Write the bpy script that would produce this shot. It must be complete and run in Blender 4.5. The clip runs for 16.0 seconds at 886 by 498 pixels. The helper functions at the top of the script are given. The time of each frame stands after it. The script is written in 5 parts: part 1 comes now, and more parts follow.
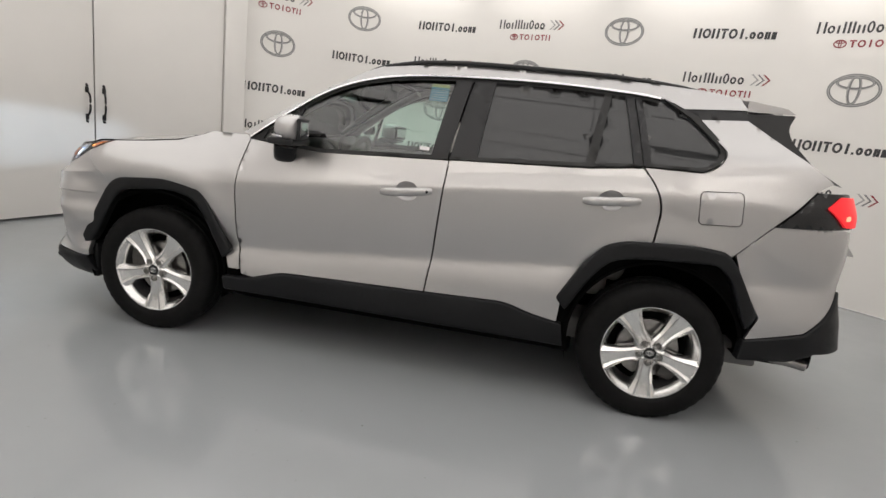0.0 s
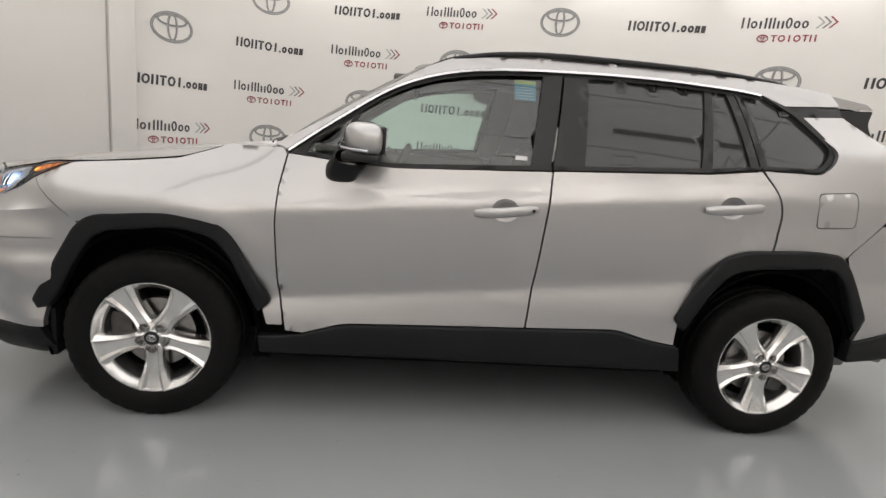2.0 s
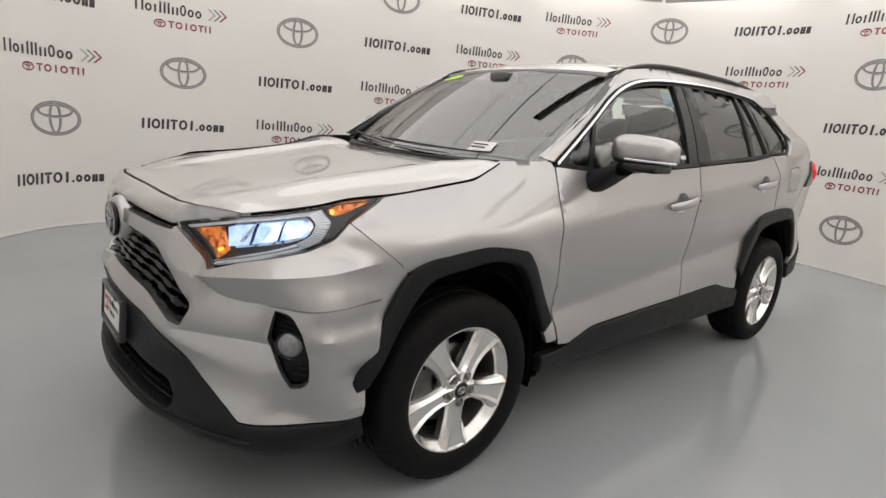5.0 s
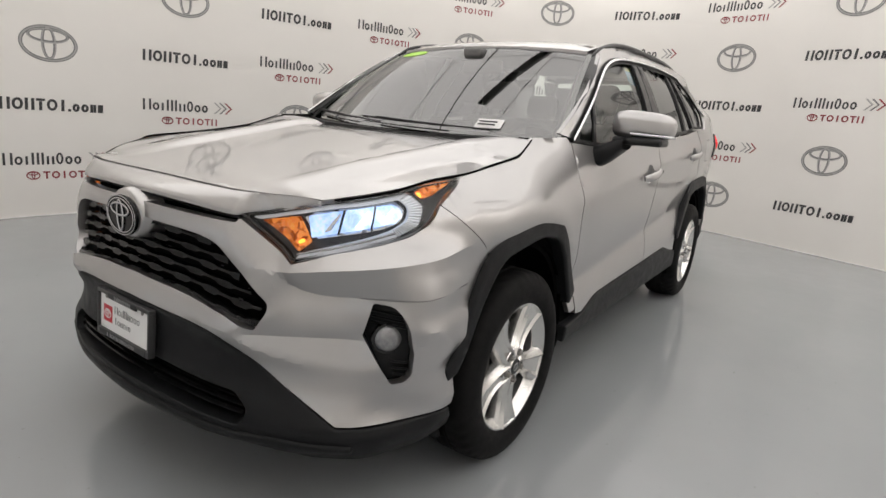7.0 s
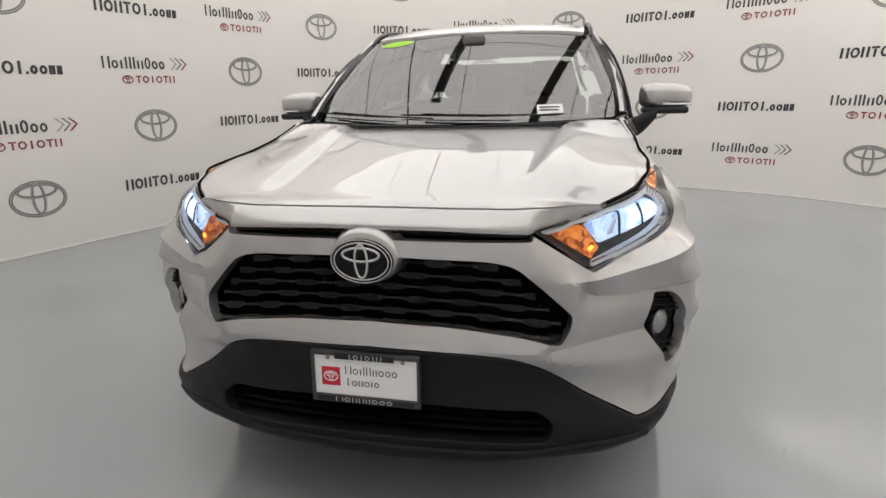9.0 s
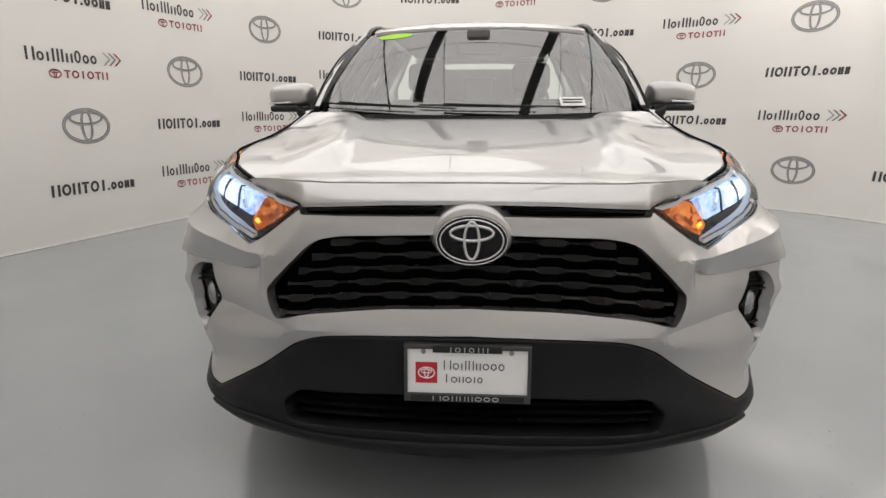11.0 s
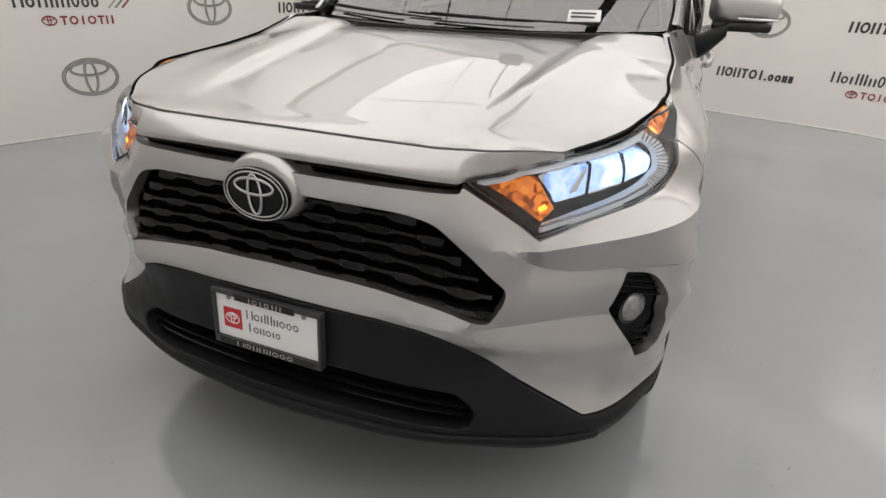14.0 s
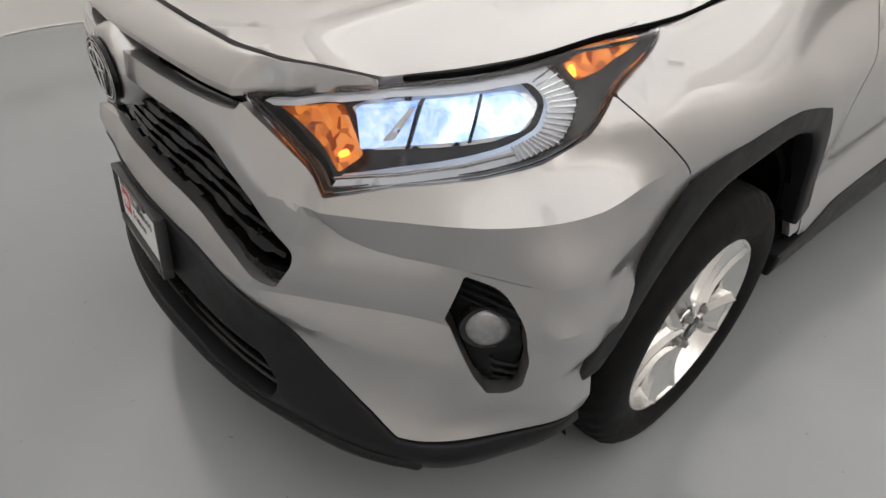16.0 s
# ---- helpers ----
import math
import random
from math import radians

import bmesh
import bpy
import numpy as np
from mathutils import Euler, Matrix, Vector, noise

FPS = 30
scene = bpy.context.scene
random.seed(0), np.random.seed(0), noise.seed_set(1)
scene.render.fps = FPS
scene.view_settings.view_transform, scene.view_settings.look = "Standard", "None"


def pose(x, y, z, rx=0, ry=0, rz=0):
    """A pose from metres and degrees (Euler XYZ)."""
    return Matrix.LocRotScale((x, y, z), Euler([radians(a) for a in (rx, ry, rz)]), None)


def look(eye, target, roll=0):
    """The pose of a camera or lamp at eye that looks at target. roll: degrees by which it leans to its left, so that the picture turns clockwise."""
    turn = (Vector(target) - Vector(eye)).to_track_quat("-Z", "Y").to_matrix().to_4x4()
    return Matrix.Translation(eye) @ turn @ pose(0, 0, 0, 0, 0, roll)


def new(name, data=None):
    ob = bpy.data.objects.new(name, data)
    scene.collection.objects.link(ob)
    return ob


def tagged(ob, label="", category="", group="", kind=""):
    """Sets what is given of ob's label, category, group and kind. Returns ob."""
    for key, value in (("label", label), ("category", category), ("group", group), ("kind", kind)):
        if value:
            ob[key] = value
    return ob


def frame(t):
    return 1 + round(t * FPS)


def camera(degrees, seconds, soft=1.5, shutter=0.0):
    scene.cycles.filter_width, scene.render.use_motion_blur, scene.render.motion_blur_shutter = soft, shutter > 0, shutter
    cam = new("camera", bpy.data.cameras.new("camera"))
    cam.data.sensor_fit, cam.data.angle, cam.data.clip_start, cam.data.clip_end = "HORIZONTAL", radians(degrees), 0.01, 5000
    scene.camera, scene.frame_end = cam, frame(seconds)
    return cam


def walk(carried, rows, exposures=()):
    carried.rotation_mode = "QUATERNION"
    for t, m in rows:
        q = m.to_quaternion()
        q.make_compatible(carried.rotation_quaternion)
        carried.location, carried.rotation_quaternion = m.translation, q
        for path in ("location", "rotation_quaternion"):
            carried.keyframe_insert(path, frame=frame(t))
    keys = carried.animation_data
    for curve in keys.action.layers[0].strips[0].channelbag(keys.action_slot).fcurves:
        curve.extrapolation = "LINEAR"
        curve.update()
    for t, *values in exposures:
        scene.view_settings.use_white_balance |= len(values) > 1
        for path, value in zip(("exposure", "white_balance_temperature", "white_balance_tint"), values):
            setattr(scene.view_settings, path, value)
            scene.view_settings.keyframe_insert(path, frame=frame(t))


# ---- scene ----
cam = camera(76.9, 16.0)
PATH = [
    (0, (-0.694, 3.605, 1.306), (-0.395, 1.674, 0.883), 6.6),
    (0.5, (-0.622, 3.583, 1.292), (-0.398, 1.641, 0.866), 6.9),
    (1, (-0.369, 3.415, 1.263), (-0.245, 1.463, 0.846), 6.7),
    (1.5, (-0.012, 3.272, 1.263), (-0.04, 1.317, 0.846), 5.9),
    (2, (0.444, 3.135, 1.268), (0.225, 1.189, 0.862), 5.2),
    (2.5, (0.908, 2.957, 1.288), (0.487, 1.045, 0.879), 4.7),
    (3, (1.359, 2.809, 1.294), (0.737, 0.951, 0.892), 4.5),
    (3.5, (1.788, 2.603, 1.283), (0.964, 0.827, 0.875), 4.3),
    (4, (2.166, 2.441, 1.288), (1.151, 0.771, 0.863), 4.6),
    (4.2, (2.288, 2.368, 1.286), (1.208, 0.74, 0.857), 4.5),
    (6.3, (2.909, 2.031, 1.203), (1.41, 0.789, 0.747), 5.2),
    (6.5, (2.939, 1.973, 1.192), (1.412, 0.765, 0.733), 5.0),
    (7, (3.052, 1.689, 1.212), (1.446, 0.596, 0.739), 4.4),
    (7.5, (3.248, 1.409, 1.234), (1.562, 0.454, 0.74), 3.0),
    (8, (3.395, 1.115, 1.23), (1.633, 0.317, 0.72), 1.0),
    (8.5, (3.491, 0.805, 1.258), (1.66, 0.205, 0.72), -0.7),
    (9, (3.567, 0.515, 1.268), (1.69, 0.088, 0.726), -1.5),
    (9.5, (3.544, 0.248, 1.242), (1.641, -0.044, 0.699), -2.2),
    (9.7, (3.526, 0.156, 1.211), (1.613, -0.084, 0.679), -2.2),
    (11.8, (3.557, 0.009, 1.143), (1.621, -0.101, 0.654), 0.3),
    (12, (3.564, 0.031, 1.165), (1.633, -0.098, 0.657), 0.7),
    (12.5, (3.556, 0.079, 1.192), (1.648, -0.111, 0.623), 1.3),
    (13, (3.514, 0.289, 1.214), (1.646, -0.016, 0.567), 1.7),
    (13.5, (3.364, 0.579, 1.254), (1.563, 0.125, 0.511), 2.2),
    (14, (3.158, 0.793, 1.263), (1.477, 0.122, 0.413), 1.8),
    (14.5, (2.917, 1.005, 1.261), (1.362, 0.174, 0.317), 1.8),
    (15, (2.738, 1.22, 1.263), (1.323, 0.231, 0.253), 1.8),
    (15.5, (2.582, 1.225, 1.228), (1.314, 0.102, 0.165), 2.3),
    (16, (2.465, 1.229, 1.206), (1.358, 0.004, 0.078), 4.0),
]
walk(cam, [(t, look(eye, target, roll)) for t, eye, target, roll in PATH])


# ---- light ----
world = bpy.data.worlds.new("studio_world")
scene.world = world
world.use_nodes = True
world.node_tree.nodes["Background"].inputs[0].default_value = (0.6, 0.62, 0.65, 1)
world.node_tree.nodes["Background"].inputs[1].default_value = 0.02
PANEL_GLOW = 1.6      # perimeter light panels
FILL_GLOW = 4.6      # added, unseen perimeter panels on the camera side, to brighten the car's flank
CEILING_GLOW = 1.08    # ceiling light panels
HEADLAMP_WATTS = 40.0
scene.view_settings.exposure = 0.06


# ---- materials ----
def shader(name):
    m = bpy.data.materials.new(name)
    m.use_nodes = True
    t = m.node_tree
    return m, t, t.nodes["Principled BSDF"]


def noise_tex(t, scale, detail=3.0, rough=0.55):
    n = t.nodes.new("ShaderNodeTexNoise")
    n.inputs["Scale"].default_value, n.inputs["Detail"].default_value, n.inputs["Roughness"].default_value = scale, detail, rough
    co = t.nodes.new("ShaderNodeTexCoord")
    t.links.new(co.outputs["Object"], n.inputs["Vector"])
    return n


def ramp(t, src, a, b, lo=0.3, hi=0.7):
    r = t.nodes.new("ShaderNodeValToRGB")
    r.color_ramp.elements[0].position, r.color_ramp.elements[1].position = lo, hi
    r.color_ramp.elements[0].color, r.color_ramp.elements[1].color = (*a, 1), (*b, 1)
    t.links.new(src, r.inputs[0])
    return r.outputs[0]


def surface_mat(name, col, rough=0.5, metal=0.0, vary=0.06, scale=6.0, bump=0.0, bump_scale=200.0, coat=0.0, coat_rough=0.05, spec=0.5, rough_vary=0.06):
    """A surface with colour and gloss that vary broadly, and a fine relief."""
    m, t, p = shader(name)
    n = noise_tex(t, scale)
    c = [min(1, v * (1 - vary)) for v in col], [min(1, v * (1 + vary)) for v in col]
    t.links.new(ramp(t, n.outputs["Fac"], *c), p.inputs["Base Color"])
    n2 = noise_tex(t, scale * 4.3, 4)
    lo, hi = max(0.01, rough - rough_vary), rough + rough_vary
    t.links.new(ramp(t, n2.outputs["Fac"], (lo,) * 3, (hi,) * 3), p.inputs["Roughness"])
    p.inputs["Metallic"].default_value = metal
    p.inputs["Specular IOR Level"].default_value = spec
    p.inputs["Coat Weight"].default_value, p.inputs["Coat Roughness"].default_value = coat, coat_rough
    if bump:
        n3 = noise_tex(t, bump_scale, 2)
        b = t.nodes.new("ShaderNodeBump")
        b.inputs["Strength"].default_value, b.inputs["Distance"].default_value = bump, 0.002
        t.links.new(n3.outputs["Fac"], b.inputs["Height"])
        t.links.new(b.outputs[0], p.inputs["Normal"])
    return m


def glow_mat(name, col, strength, base=(0.8, 0.8, 0.8)):
    m, t, p = shader(name)
    p.inputs["Base Color"].default_value = (*base, 1)
    p.inputs["Roughness"].default_value = 0.3
    p.inputs["Emission Color"].default_value = (*col, 1)
    p.inputs["Emission Strength"].default_value = strength
    return m


def pane_mat(name, tint, ior=1.5, rough=0.0):
    """Thin glass: tinted see-through, with gloss that grows at a slant."""
    m, t, p = shader(name)
    t.nodes.remove(p)
    tr, gl, mix, fr = (t.nodes.new(k) for k in ("ShaderNodeBsdfTransparent", "ShaderNodeBsdfGlossy", "ShaderNodeMixShader", "ShaderNodeFresnel"))
    tr.inputs[0].default_value = (*tint, 1)
    gl.inputs["Roughness"].default_value = rough
    fr.inputs[0].default_value = ior
    t.links.new(fr.outputs[0], mix.inputs[0])
    t.links.new(tr.outputs[0], mix.inputs[1])
    t.links.new(gl.outputs[0], mix.inputs[2])
    t.links.new(mix.outputs[0], t.nodes["Material Output"].inputs[0])
    return m


def facet_mat(name, dark, light, glow, strength, scale=90.0):
    """A lit lamp insert, cut into small bright and dim facets."""
    m, t, p = shader(name)
    v = t.nodes.new("ShaderNodeTexVoronoi")
    v.inputs["Scale"].default_value = scale
    co = t.nodes.new("ShaderNodeTexCoord")
    t.links.new(co.outputs["Object"], v.inputs["Vector"])
    t.links.new(ramp(t, v.outputs["Color"], dark, light, 0.2, 0.9), p.inputs["Base Color"])
    p.inputs["Roughness"].default_value = 0.15
    t.links.new(ramp(t, v.outputs["Color"], tuple(0.12 * c for c in glow), glow, 0.2, 0.9), p.inputs["Emission Color"])
    p.inputs["Emission Strength"].default_value = strength
    b = t.nodes.new("ShaderNodeBump")
    b.inputs["Strength"].default_value, b.inputs["Distance"].default_value = 0.6, 0.004
    t.links.new(v.outputs["Distance"], b.inputs["Height"])
    t.links.new(b.outputs[0], p.inputs["Normal"])
    return m


def beam_mat(name):
    """Lit lamp chamber: streaked bright and blue."""
    m, t, p = shader(name)
    n = noise_tex(t, 34.0, 4, 0.6)
    n.inputs["Distortion"].default_value = 0.8
    p.inputs["Base Color"].default_value = (0.6, 0.68, 0.8, 1)
    p.inputs["Roughness"].default_value = 0.12
    t.links.new(ramp(t, n.outputs["Fac"], (0.10, 0.24, 0.62), (0.72, 0.88, 1.0), 0.36, 0.66), p.inputs["Emission Color"])
    p.inputs["Emission Strength"].default_value = 0.95
    return m


def paint_mat(name):
    """Silver metallic paint under clear lacquer, with fine flakes."""
    m, t, p = shader(name)
    n = noise_tex(t, 1400.0, 1)
    broad = noise_tex(t, 3.0, 2)
    mixer = t.nodes.new("ShaderNodeMix")
    mixer.data_type = "RGBA"
    mixer.inputs[0].default_value = 0.25
    t.links.new(ramp(t, n.outputs["Fac"], (0.409, 0.401, 0.399), (0.493, 0.483, 0.481)), mixer.inputs[6])
    t.links.new(ramp(t, broad.outputs["Fac"], (0.432, 0.424, 0.422), (0.470, 0.460, 0.458)), mixer.inputs[7])
    t.links.new(mixer.outputs[2], p.inputs["Base Color"])
    p.inputs["Metallic"].default_value = 0.9
    p.inputs["Roughness"].default_value = 0.35
    p.inputs["Coat Weight"].default_value = 1.0
    p.inputs["Coat Roughness"].default_value = 0.015
    p.inputs["Coat IOR"].default_value = 1.75
    b = t.nodes.new("ShaderNodeBump")
    b.inputs["Strength"].default_value, b.inputs["Distance"].default_value = 0.05, 0.0006
    t.links.new(n.outputs["Fac"], b.inputs["Height"])
    t.links.new(b.outputs[0], p.inputs["Normal"])
    return m


PAINT = paint_mat("silver_paint")
PLASTIC = surface_mat("black_plastic", (0.010, 0.0104, 0.0115), 0.46, 0, 0.15, 5, 0.2, 700, spec=0.2)
GLOSS_BLACK = surface_mat("gloss_black", (0.012, 0.012, 0.013), 0.18, 0, 0.1, 8)
SATIN_BLACK = surface_mat("satin_black", (0.016, 0.016, 0.017), 0.35, 0, 0.1, 8, spec=0.35)
RUBBER = surface_mat("tyre_rubber", (0.006, 0.0059, 0.0060), 0.66, 0, 0.25, 9, 0.25, 300, spec=0.14)
GRILLE_BLACK = surface_mat("grille_black", (0.006, 0.006, 0.0065), 0.22, 0, 0.1, 8, spec=0.22)
SEAL = surface_mat("rubber_seal", (0.012, 0.012, 0.012), 0.6)
# near-black that carries the shade of wells, gaps, slots and underside
VOID = surface_mat("recess_shade", (0.0025, 0.0025, 0.0025), 0.9, spec=0.05)
CHROME = surface_mat("chrome", (0.62, 0.62, 0.63), 0.08, 1, 0.02, 10, rough_vary=0.02)
SATIN_CHROME = surface_mat("satin_chrome", (0.80, 0.80, 0.81), 0.20, 1, 0.03, 10)
ALLOY = surface_mat("alloy_silver", (0.76, 0.755, 0.745), 0.22, 0.95, 0.02, 5, coat=0.0, rough_vary=0.02)
# alloy of the barrel, darkened: shade behind the spokes put into the colour
BARREL = surface_mat("shaded_barrel", (0.10, 0.10, 0.10), 0.4, 0.6, 0.1, 12)
STEEL = surface_mat("brake_steel", (0.32, 0.31, 0.30), 0.38, 1, 0.12, 30)
CAST = surface_mat("cast_iron", (0.10, 0.095, 0.09), 0.6, 0.6, 0.2, 25)
GLASS = pane_mat("clear_glass", (0.72, 0.87, 0.81), 2.0)
SCREEN_GLASS = pane_mat("windscreen_glass", (0.76, 0.86, 0.81), 3.2)
PRIVACY = surface_mat("privacy_glass", (0.032, 0.033, 0.034), 0.03, 0, 0.05, 4, rough_vary=0.01, spec=0.6)
LENS = pane_mat("lamp_lens", (0.93, 0.94, 0.95), 1.45)
FROST = surface_mat("lamp_reflector", (0.75, 0.77, 0.8), 0.12, 1, 0.05, 60)
FOG_GLASS = surface_mat("fog_lamp_glass", (0.30, 0.30, 0.31), 0.12, 0.5, 0.2, 90)
LAMP_DARK = surface_mat("lamp_housing", (0.035, 0.036, 0.04), 0.3)
BEAM = beam_mat("headlamp_glow")
BEAM_HOT = glow_mat("headlamp_core", (0.85, 0.93, 1.0), 2.2)
DRL = glow_mat("daylight_strip_glow", (0.9, 0.93, 1.0), 0.10, (0.75, 0.76, 0.78))
AMBER = facet_mat("amber_lens", (0.45, 0.07, 0.01), (0.95, 0.40, 0.12), (1.0, 0.27, 0.03), 0.62, 70.0)
AMBER_HOT = glow_mat("amber_bulb", (1.0, 0.45, 0.05), 2.0, (0.9, 0.4, 0.05))
RED_LENS = glow_mat("red_lens", (1.0, 0.02, 0.03), 0.55, (0.6, 0.01, 0.015))
RED_HOT = glow_mat("red_bulb", (1.0, 0.1, 0.06), 5.0, (0.7, 0.02, 0.02))
TRIM_GREY = surface_mat("interior_grey", (0.16, 0.155, 0.15), 0.7, 0, 0.1, 10, 0.3, 500)
TRIM_DARK = surface_mat("interior_dark", (0.12, 0.117, 0.115), 0.6, 0, 0.12, 10, 0.3, 500)
CLOTH = surface_mat("seat_cloth", (0.22, 0.217, 0.21), 0.9, 0, 0.15, 30, 0.5, 900)
LINING = surface_mat("headlining", (0.42, 0.41, 0.39), 0.95, 0, 0.05, 20, 0.3, 600)
WHITE_PLATE = surface_mat("white_plate", (0.88, 0.88, 0.88), 0.35, 0, 0.02, 10)
RED_INK = surface_mat("red_ink", (0.55, 0.02, 0.035), 0.4, 0, 0.03, 20)
DARK_INK = surface_mat("dark_ink", (0.05, 0.052, 0.055), 0.45, 0, 0.08, 20)
GREY_FRAME = surface_mat("plate_frame_grey", (0.06, 0.06, 0.062), 0.35, 0.3, 0.06, 20)
PALE_INK = surface_mat("pale_ink", (0.42, 0.42, 0.43), 0.4)
PAPER = surface_mat("white_paper", (0.8, 0.8, 0.79), 0.6, 0, 0.03, 30)
BLUE_LABEL = surface_mat("blue_label", (0.10, 0.42, 0.66), 0.5, 0, 0.05, 30)
LIME = surface_mat("lime_label", (0.35, 0.68, 0.02), 0.45, 0, 0.05, 30)
YELLOW = surface_mat("pale_yellow_label", (0.62, 0.66, 0.25), 0.5)


# ---- building tools ----
from mathutils.geometry import delaunay_2d_cdt


def link_mesh(name, verts, faces, mat, parent=None, label="", smooth=True):
    me = bpy.data.meshes.new(name)
    me.from_pydata([tuple(map(float, v)) for v in verts], [], [tuple(f) for f in faces])
    me.validate()
    me.materials.append(mat)
    if smooth:
        me.polygons.foreach_set("use_smooth", [True] * len(me.polygons))
    ob = new(name, me)
    ob.parent = parent
    return tagged(ob, label)


def part(name, bm, mat, parent=None, label="", smooth=None):
    """Links a bmesh as one mesh object; edges sharper than the given angle stay hard."""
    if smooth is not None:
        for f in bm.faces:
            f.smooth = True
        for e in bm.edges:
            if len(e.link_faces) == 2 and e.calc_face_angle(0) > radians(smooth):
                e.smooth = False
    me = bpy.data.meshes.new(name)
    bm.to_mesh(me)
    bm.free()
    me.materials.append(mat)
    ob = new(name, me)
    ob.parent = parent
    return tagged(ob, label)


def box(lo, hi, bevel=0.0, seg=2, turn=None):
    bm = bmesh.new()
    bmesh.ops.create_cube(bm, size=1)
    lo, hi = Vector(lo), Vector(hi)
    for v in bm.verts:
        v.co = Vector((lo[i] + (v.co[i] + 0.5) * (hi[i] - lo[i]) for i in range(3)))
    if bevel:
        bmesh.ops.bevel(bm, geom=bm.edges[:], offset=bevel, segments=seg, profile=0.5, affect="EDGES")
    if turn:
        bmesh.ops.transform(bm, matrix=turn, verts=bm.verts)
    return bm


def join(*some):
    """Several bmeshes as one."""
    out = bmesh.new()
    for bm in some:
        me = bpy.data.meshes.new("join")
        bm.to_mesh(me)
        bm.free()
        out.from_mesh(me)
        bpy.data.meshes.remove(me)
    return out


def catmull(points, n=8, closed=False):
    p = np.array(points, float)
    p = np.vstack([p[-1:], p, p[:2]]) if closed else np.vstack([2 * p[:1] - p[1:2], p, 2 * p[-1:] - p[-2:-1]])
    out = []
    for a, b, c, d in zip(p, p[1:], p[2:], p[3:]):
        for k in range(n):
            t = k / n
            out.append(0.5 * (2 * b + (c - a) * t + (2 * a - 5 * b + 4 * c - d) * t * t + (3 * b - 3 * c + d - a) * t**3))
    if not closed:
        out.append(p[-2])
    return np.array(out)


def tube(path, width, height=None, n=10, caps=True, up=(0, 0, 1), taper=None):
    """A rounded bar swept along a path."""
    height = height or width
    path = np.array(path, float)
    bm = bmesh.new()
    rings = []
    for i, p in enumerate(path):
        d = path[min(i + 1, len(path) - 1)] - path[max(i - 1, 0)]
        d = Vector(d).normalized()
        s = d.cross(Vector(up)).normalized()
        u = s.cross(d)
        f = float(taper[i]) if taper is not None else 1.0
        rings.append([bm.verts.new(Vector(p) + f * (s * (math.cos(a) * width / 2) + u * (math.sin(a) * height / 2))) for a in (2 * math.pi * k / n for k in range(n))])
    for a, b in zip(rings, rings[1:]):
        for k in range(n):
            bm.faces.new((a[k], a[(k + 1) % n], b[(k + 1) % n], b[k]))
    if caps:
        bm.faces.new(rings[0])
        bm.faces.new(rings[-1][::-1])
    bmesh.ops.recalc_face_normals(bm, faces=bm.faces)
    return bm


def lathe(profile, n=64, closed=False):
    """Turns a profile of (radius, along) round the y axis."""
    bm = bmesh.new()
    rings = []
    for r, y in profile:
        if r < 1e-5:
            rings.append([bm.verts.new((0, y, 0))])
        else:
            rings.append([bm.verts.new((r * math.cos(2 * math.pi * k / n), y, r * math.sin(2 * math.pi * k / n))) for k in range(n)])
    pairs = list(zip(rings, rings[1:])) + ([(rings[-1], rings[0])] if closed else [])
    for a, b in pairs:
        for k in range(n):
            j = (k + 1) % n
            if len(a) == 1 and len(b) > 1:
                bm.faces.new((a[0], b[j], b[k]))
            elif len(b) == 1 and len(a) > 1:
                bm.faces.new((a[k], a[j], b[0]))
            elif len(a) > 1:
                bm.faces.new((a[k], a[j], b[j], b[k]))
    bmesh.ops.recalc_face_normals(bm, faces=bm.faces)
    return bm


def inside(poly, q):
    """Which points of q lie in the polygon."""
    x, y = q[:, 0], q[:, 1]
    hit = np.zeros(len(q), bool)
    for (x0, y0), (x1, y1) in zip(poly, np.roll(poly, -1, 0)):
        if y0 != y1:
            hit ^= ((y0 > y) != (y1 > y)) & (x < (x1 - x0) * (y - y0) / (y1 - y0) + x0)
    return hit


def rounded(points, r):
    """A polygon with its corners rounded; a point may carry its own radius as a third number."""
    pts = [tuple(p) for p in points]
    out = []
    for i, p in enumerate(pts):
        a, c = np.array(pts[i - 1][:2]), np.array(pts[(i + 1) % len(pts)][:2])
        b, rad = np.array(p[:2], float), p[2] if len(p) > 2 else r
        da, dc = np.linalg.norm(a - b), np.linalg.norm(c - b)
        rad = min(rad, 0.45 * da, 0.45 * dc)
        if rad < 1e-4:
            out.append(b)
            continue
        s, e = b + (a - b) * rad / da, b + (c - b) * rad / dc
        for t in (0, 0.25, 0.5, 0.75, 1):
            out.append((1 - t) ** 2 * s + 2 * t * (1 - t) * b + t * t * e)
    return np.array(out)


def resample(poly, h):
    out = []
    for a, b in zip(poly, np.roll(poly, -1, 0)):
        n = max(1, int(np.ceil(np.linalg.norm(b - a) / h)))
        out += [a + (b - a) * k / n for k in range(n)]
    out = np.array(out)
    keep = [np.linalg.norm(out[i] - out[i - 1]) > 1e-4 for i in range(len(out))]
    return out[keep]


def resample_open(line, n):
    """n points evenly along an open line."""
    p = np.array(line, float)
    s = np.r_[0, np.cumsum(np.hypot(*np.diff(p, axis=0).T))]
    w = np.linspace(0, s[-1], n)
    return np.c_[np.interp(w, s, p[:, 0]), np.interp(w, s, p[:, 1])]


def gap_to(poly, q):
    """Distance of points to a polygon's edge."""
    d = np.full(len(q), 9.0)
    for a, b in zip(poly, np.roll(poly, -1, 0)):
        e = b - a
        t = np.clip(((q - a) @ e) / (e @ e + 1e-12), 0, 1)
        d = np.minimum(d, np.hypot(*(q - a - t[:, None] * e).T))
    return d


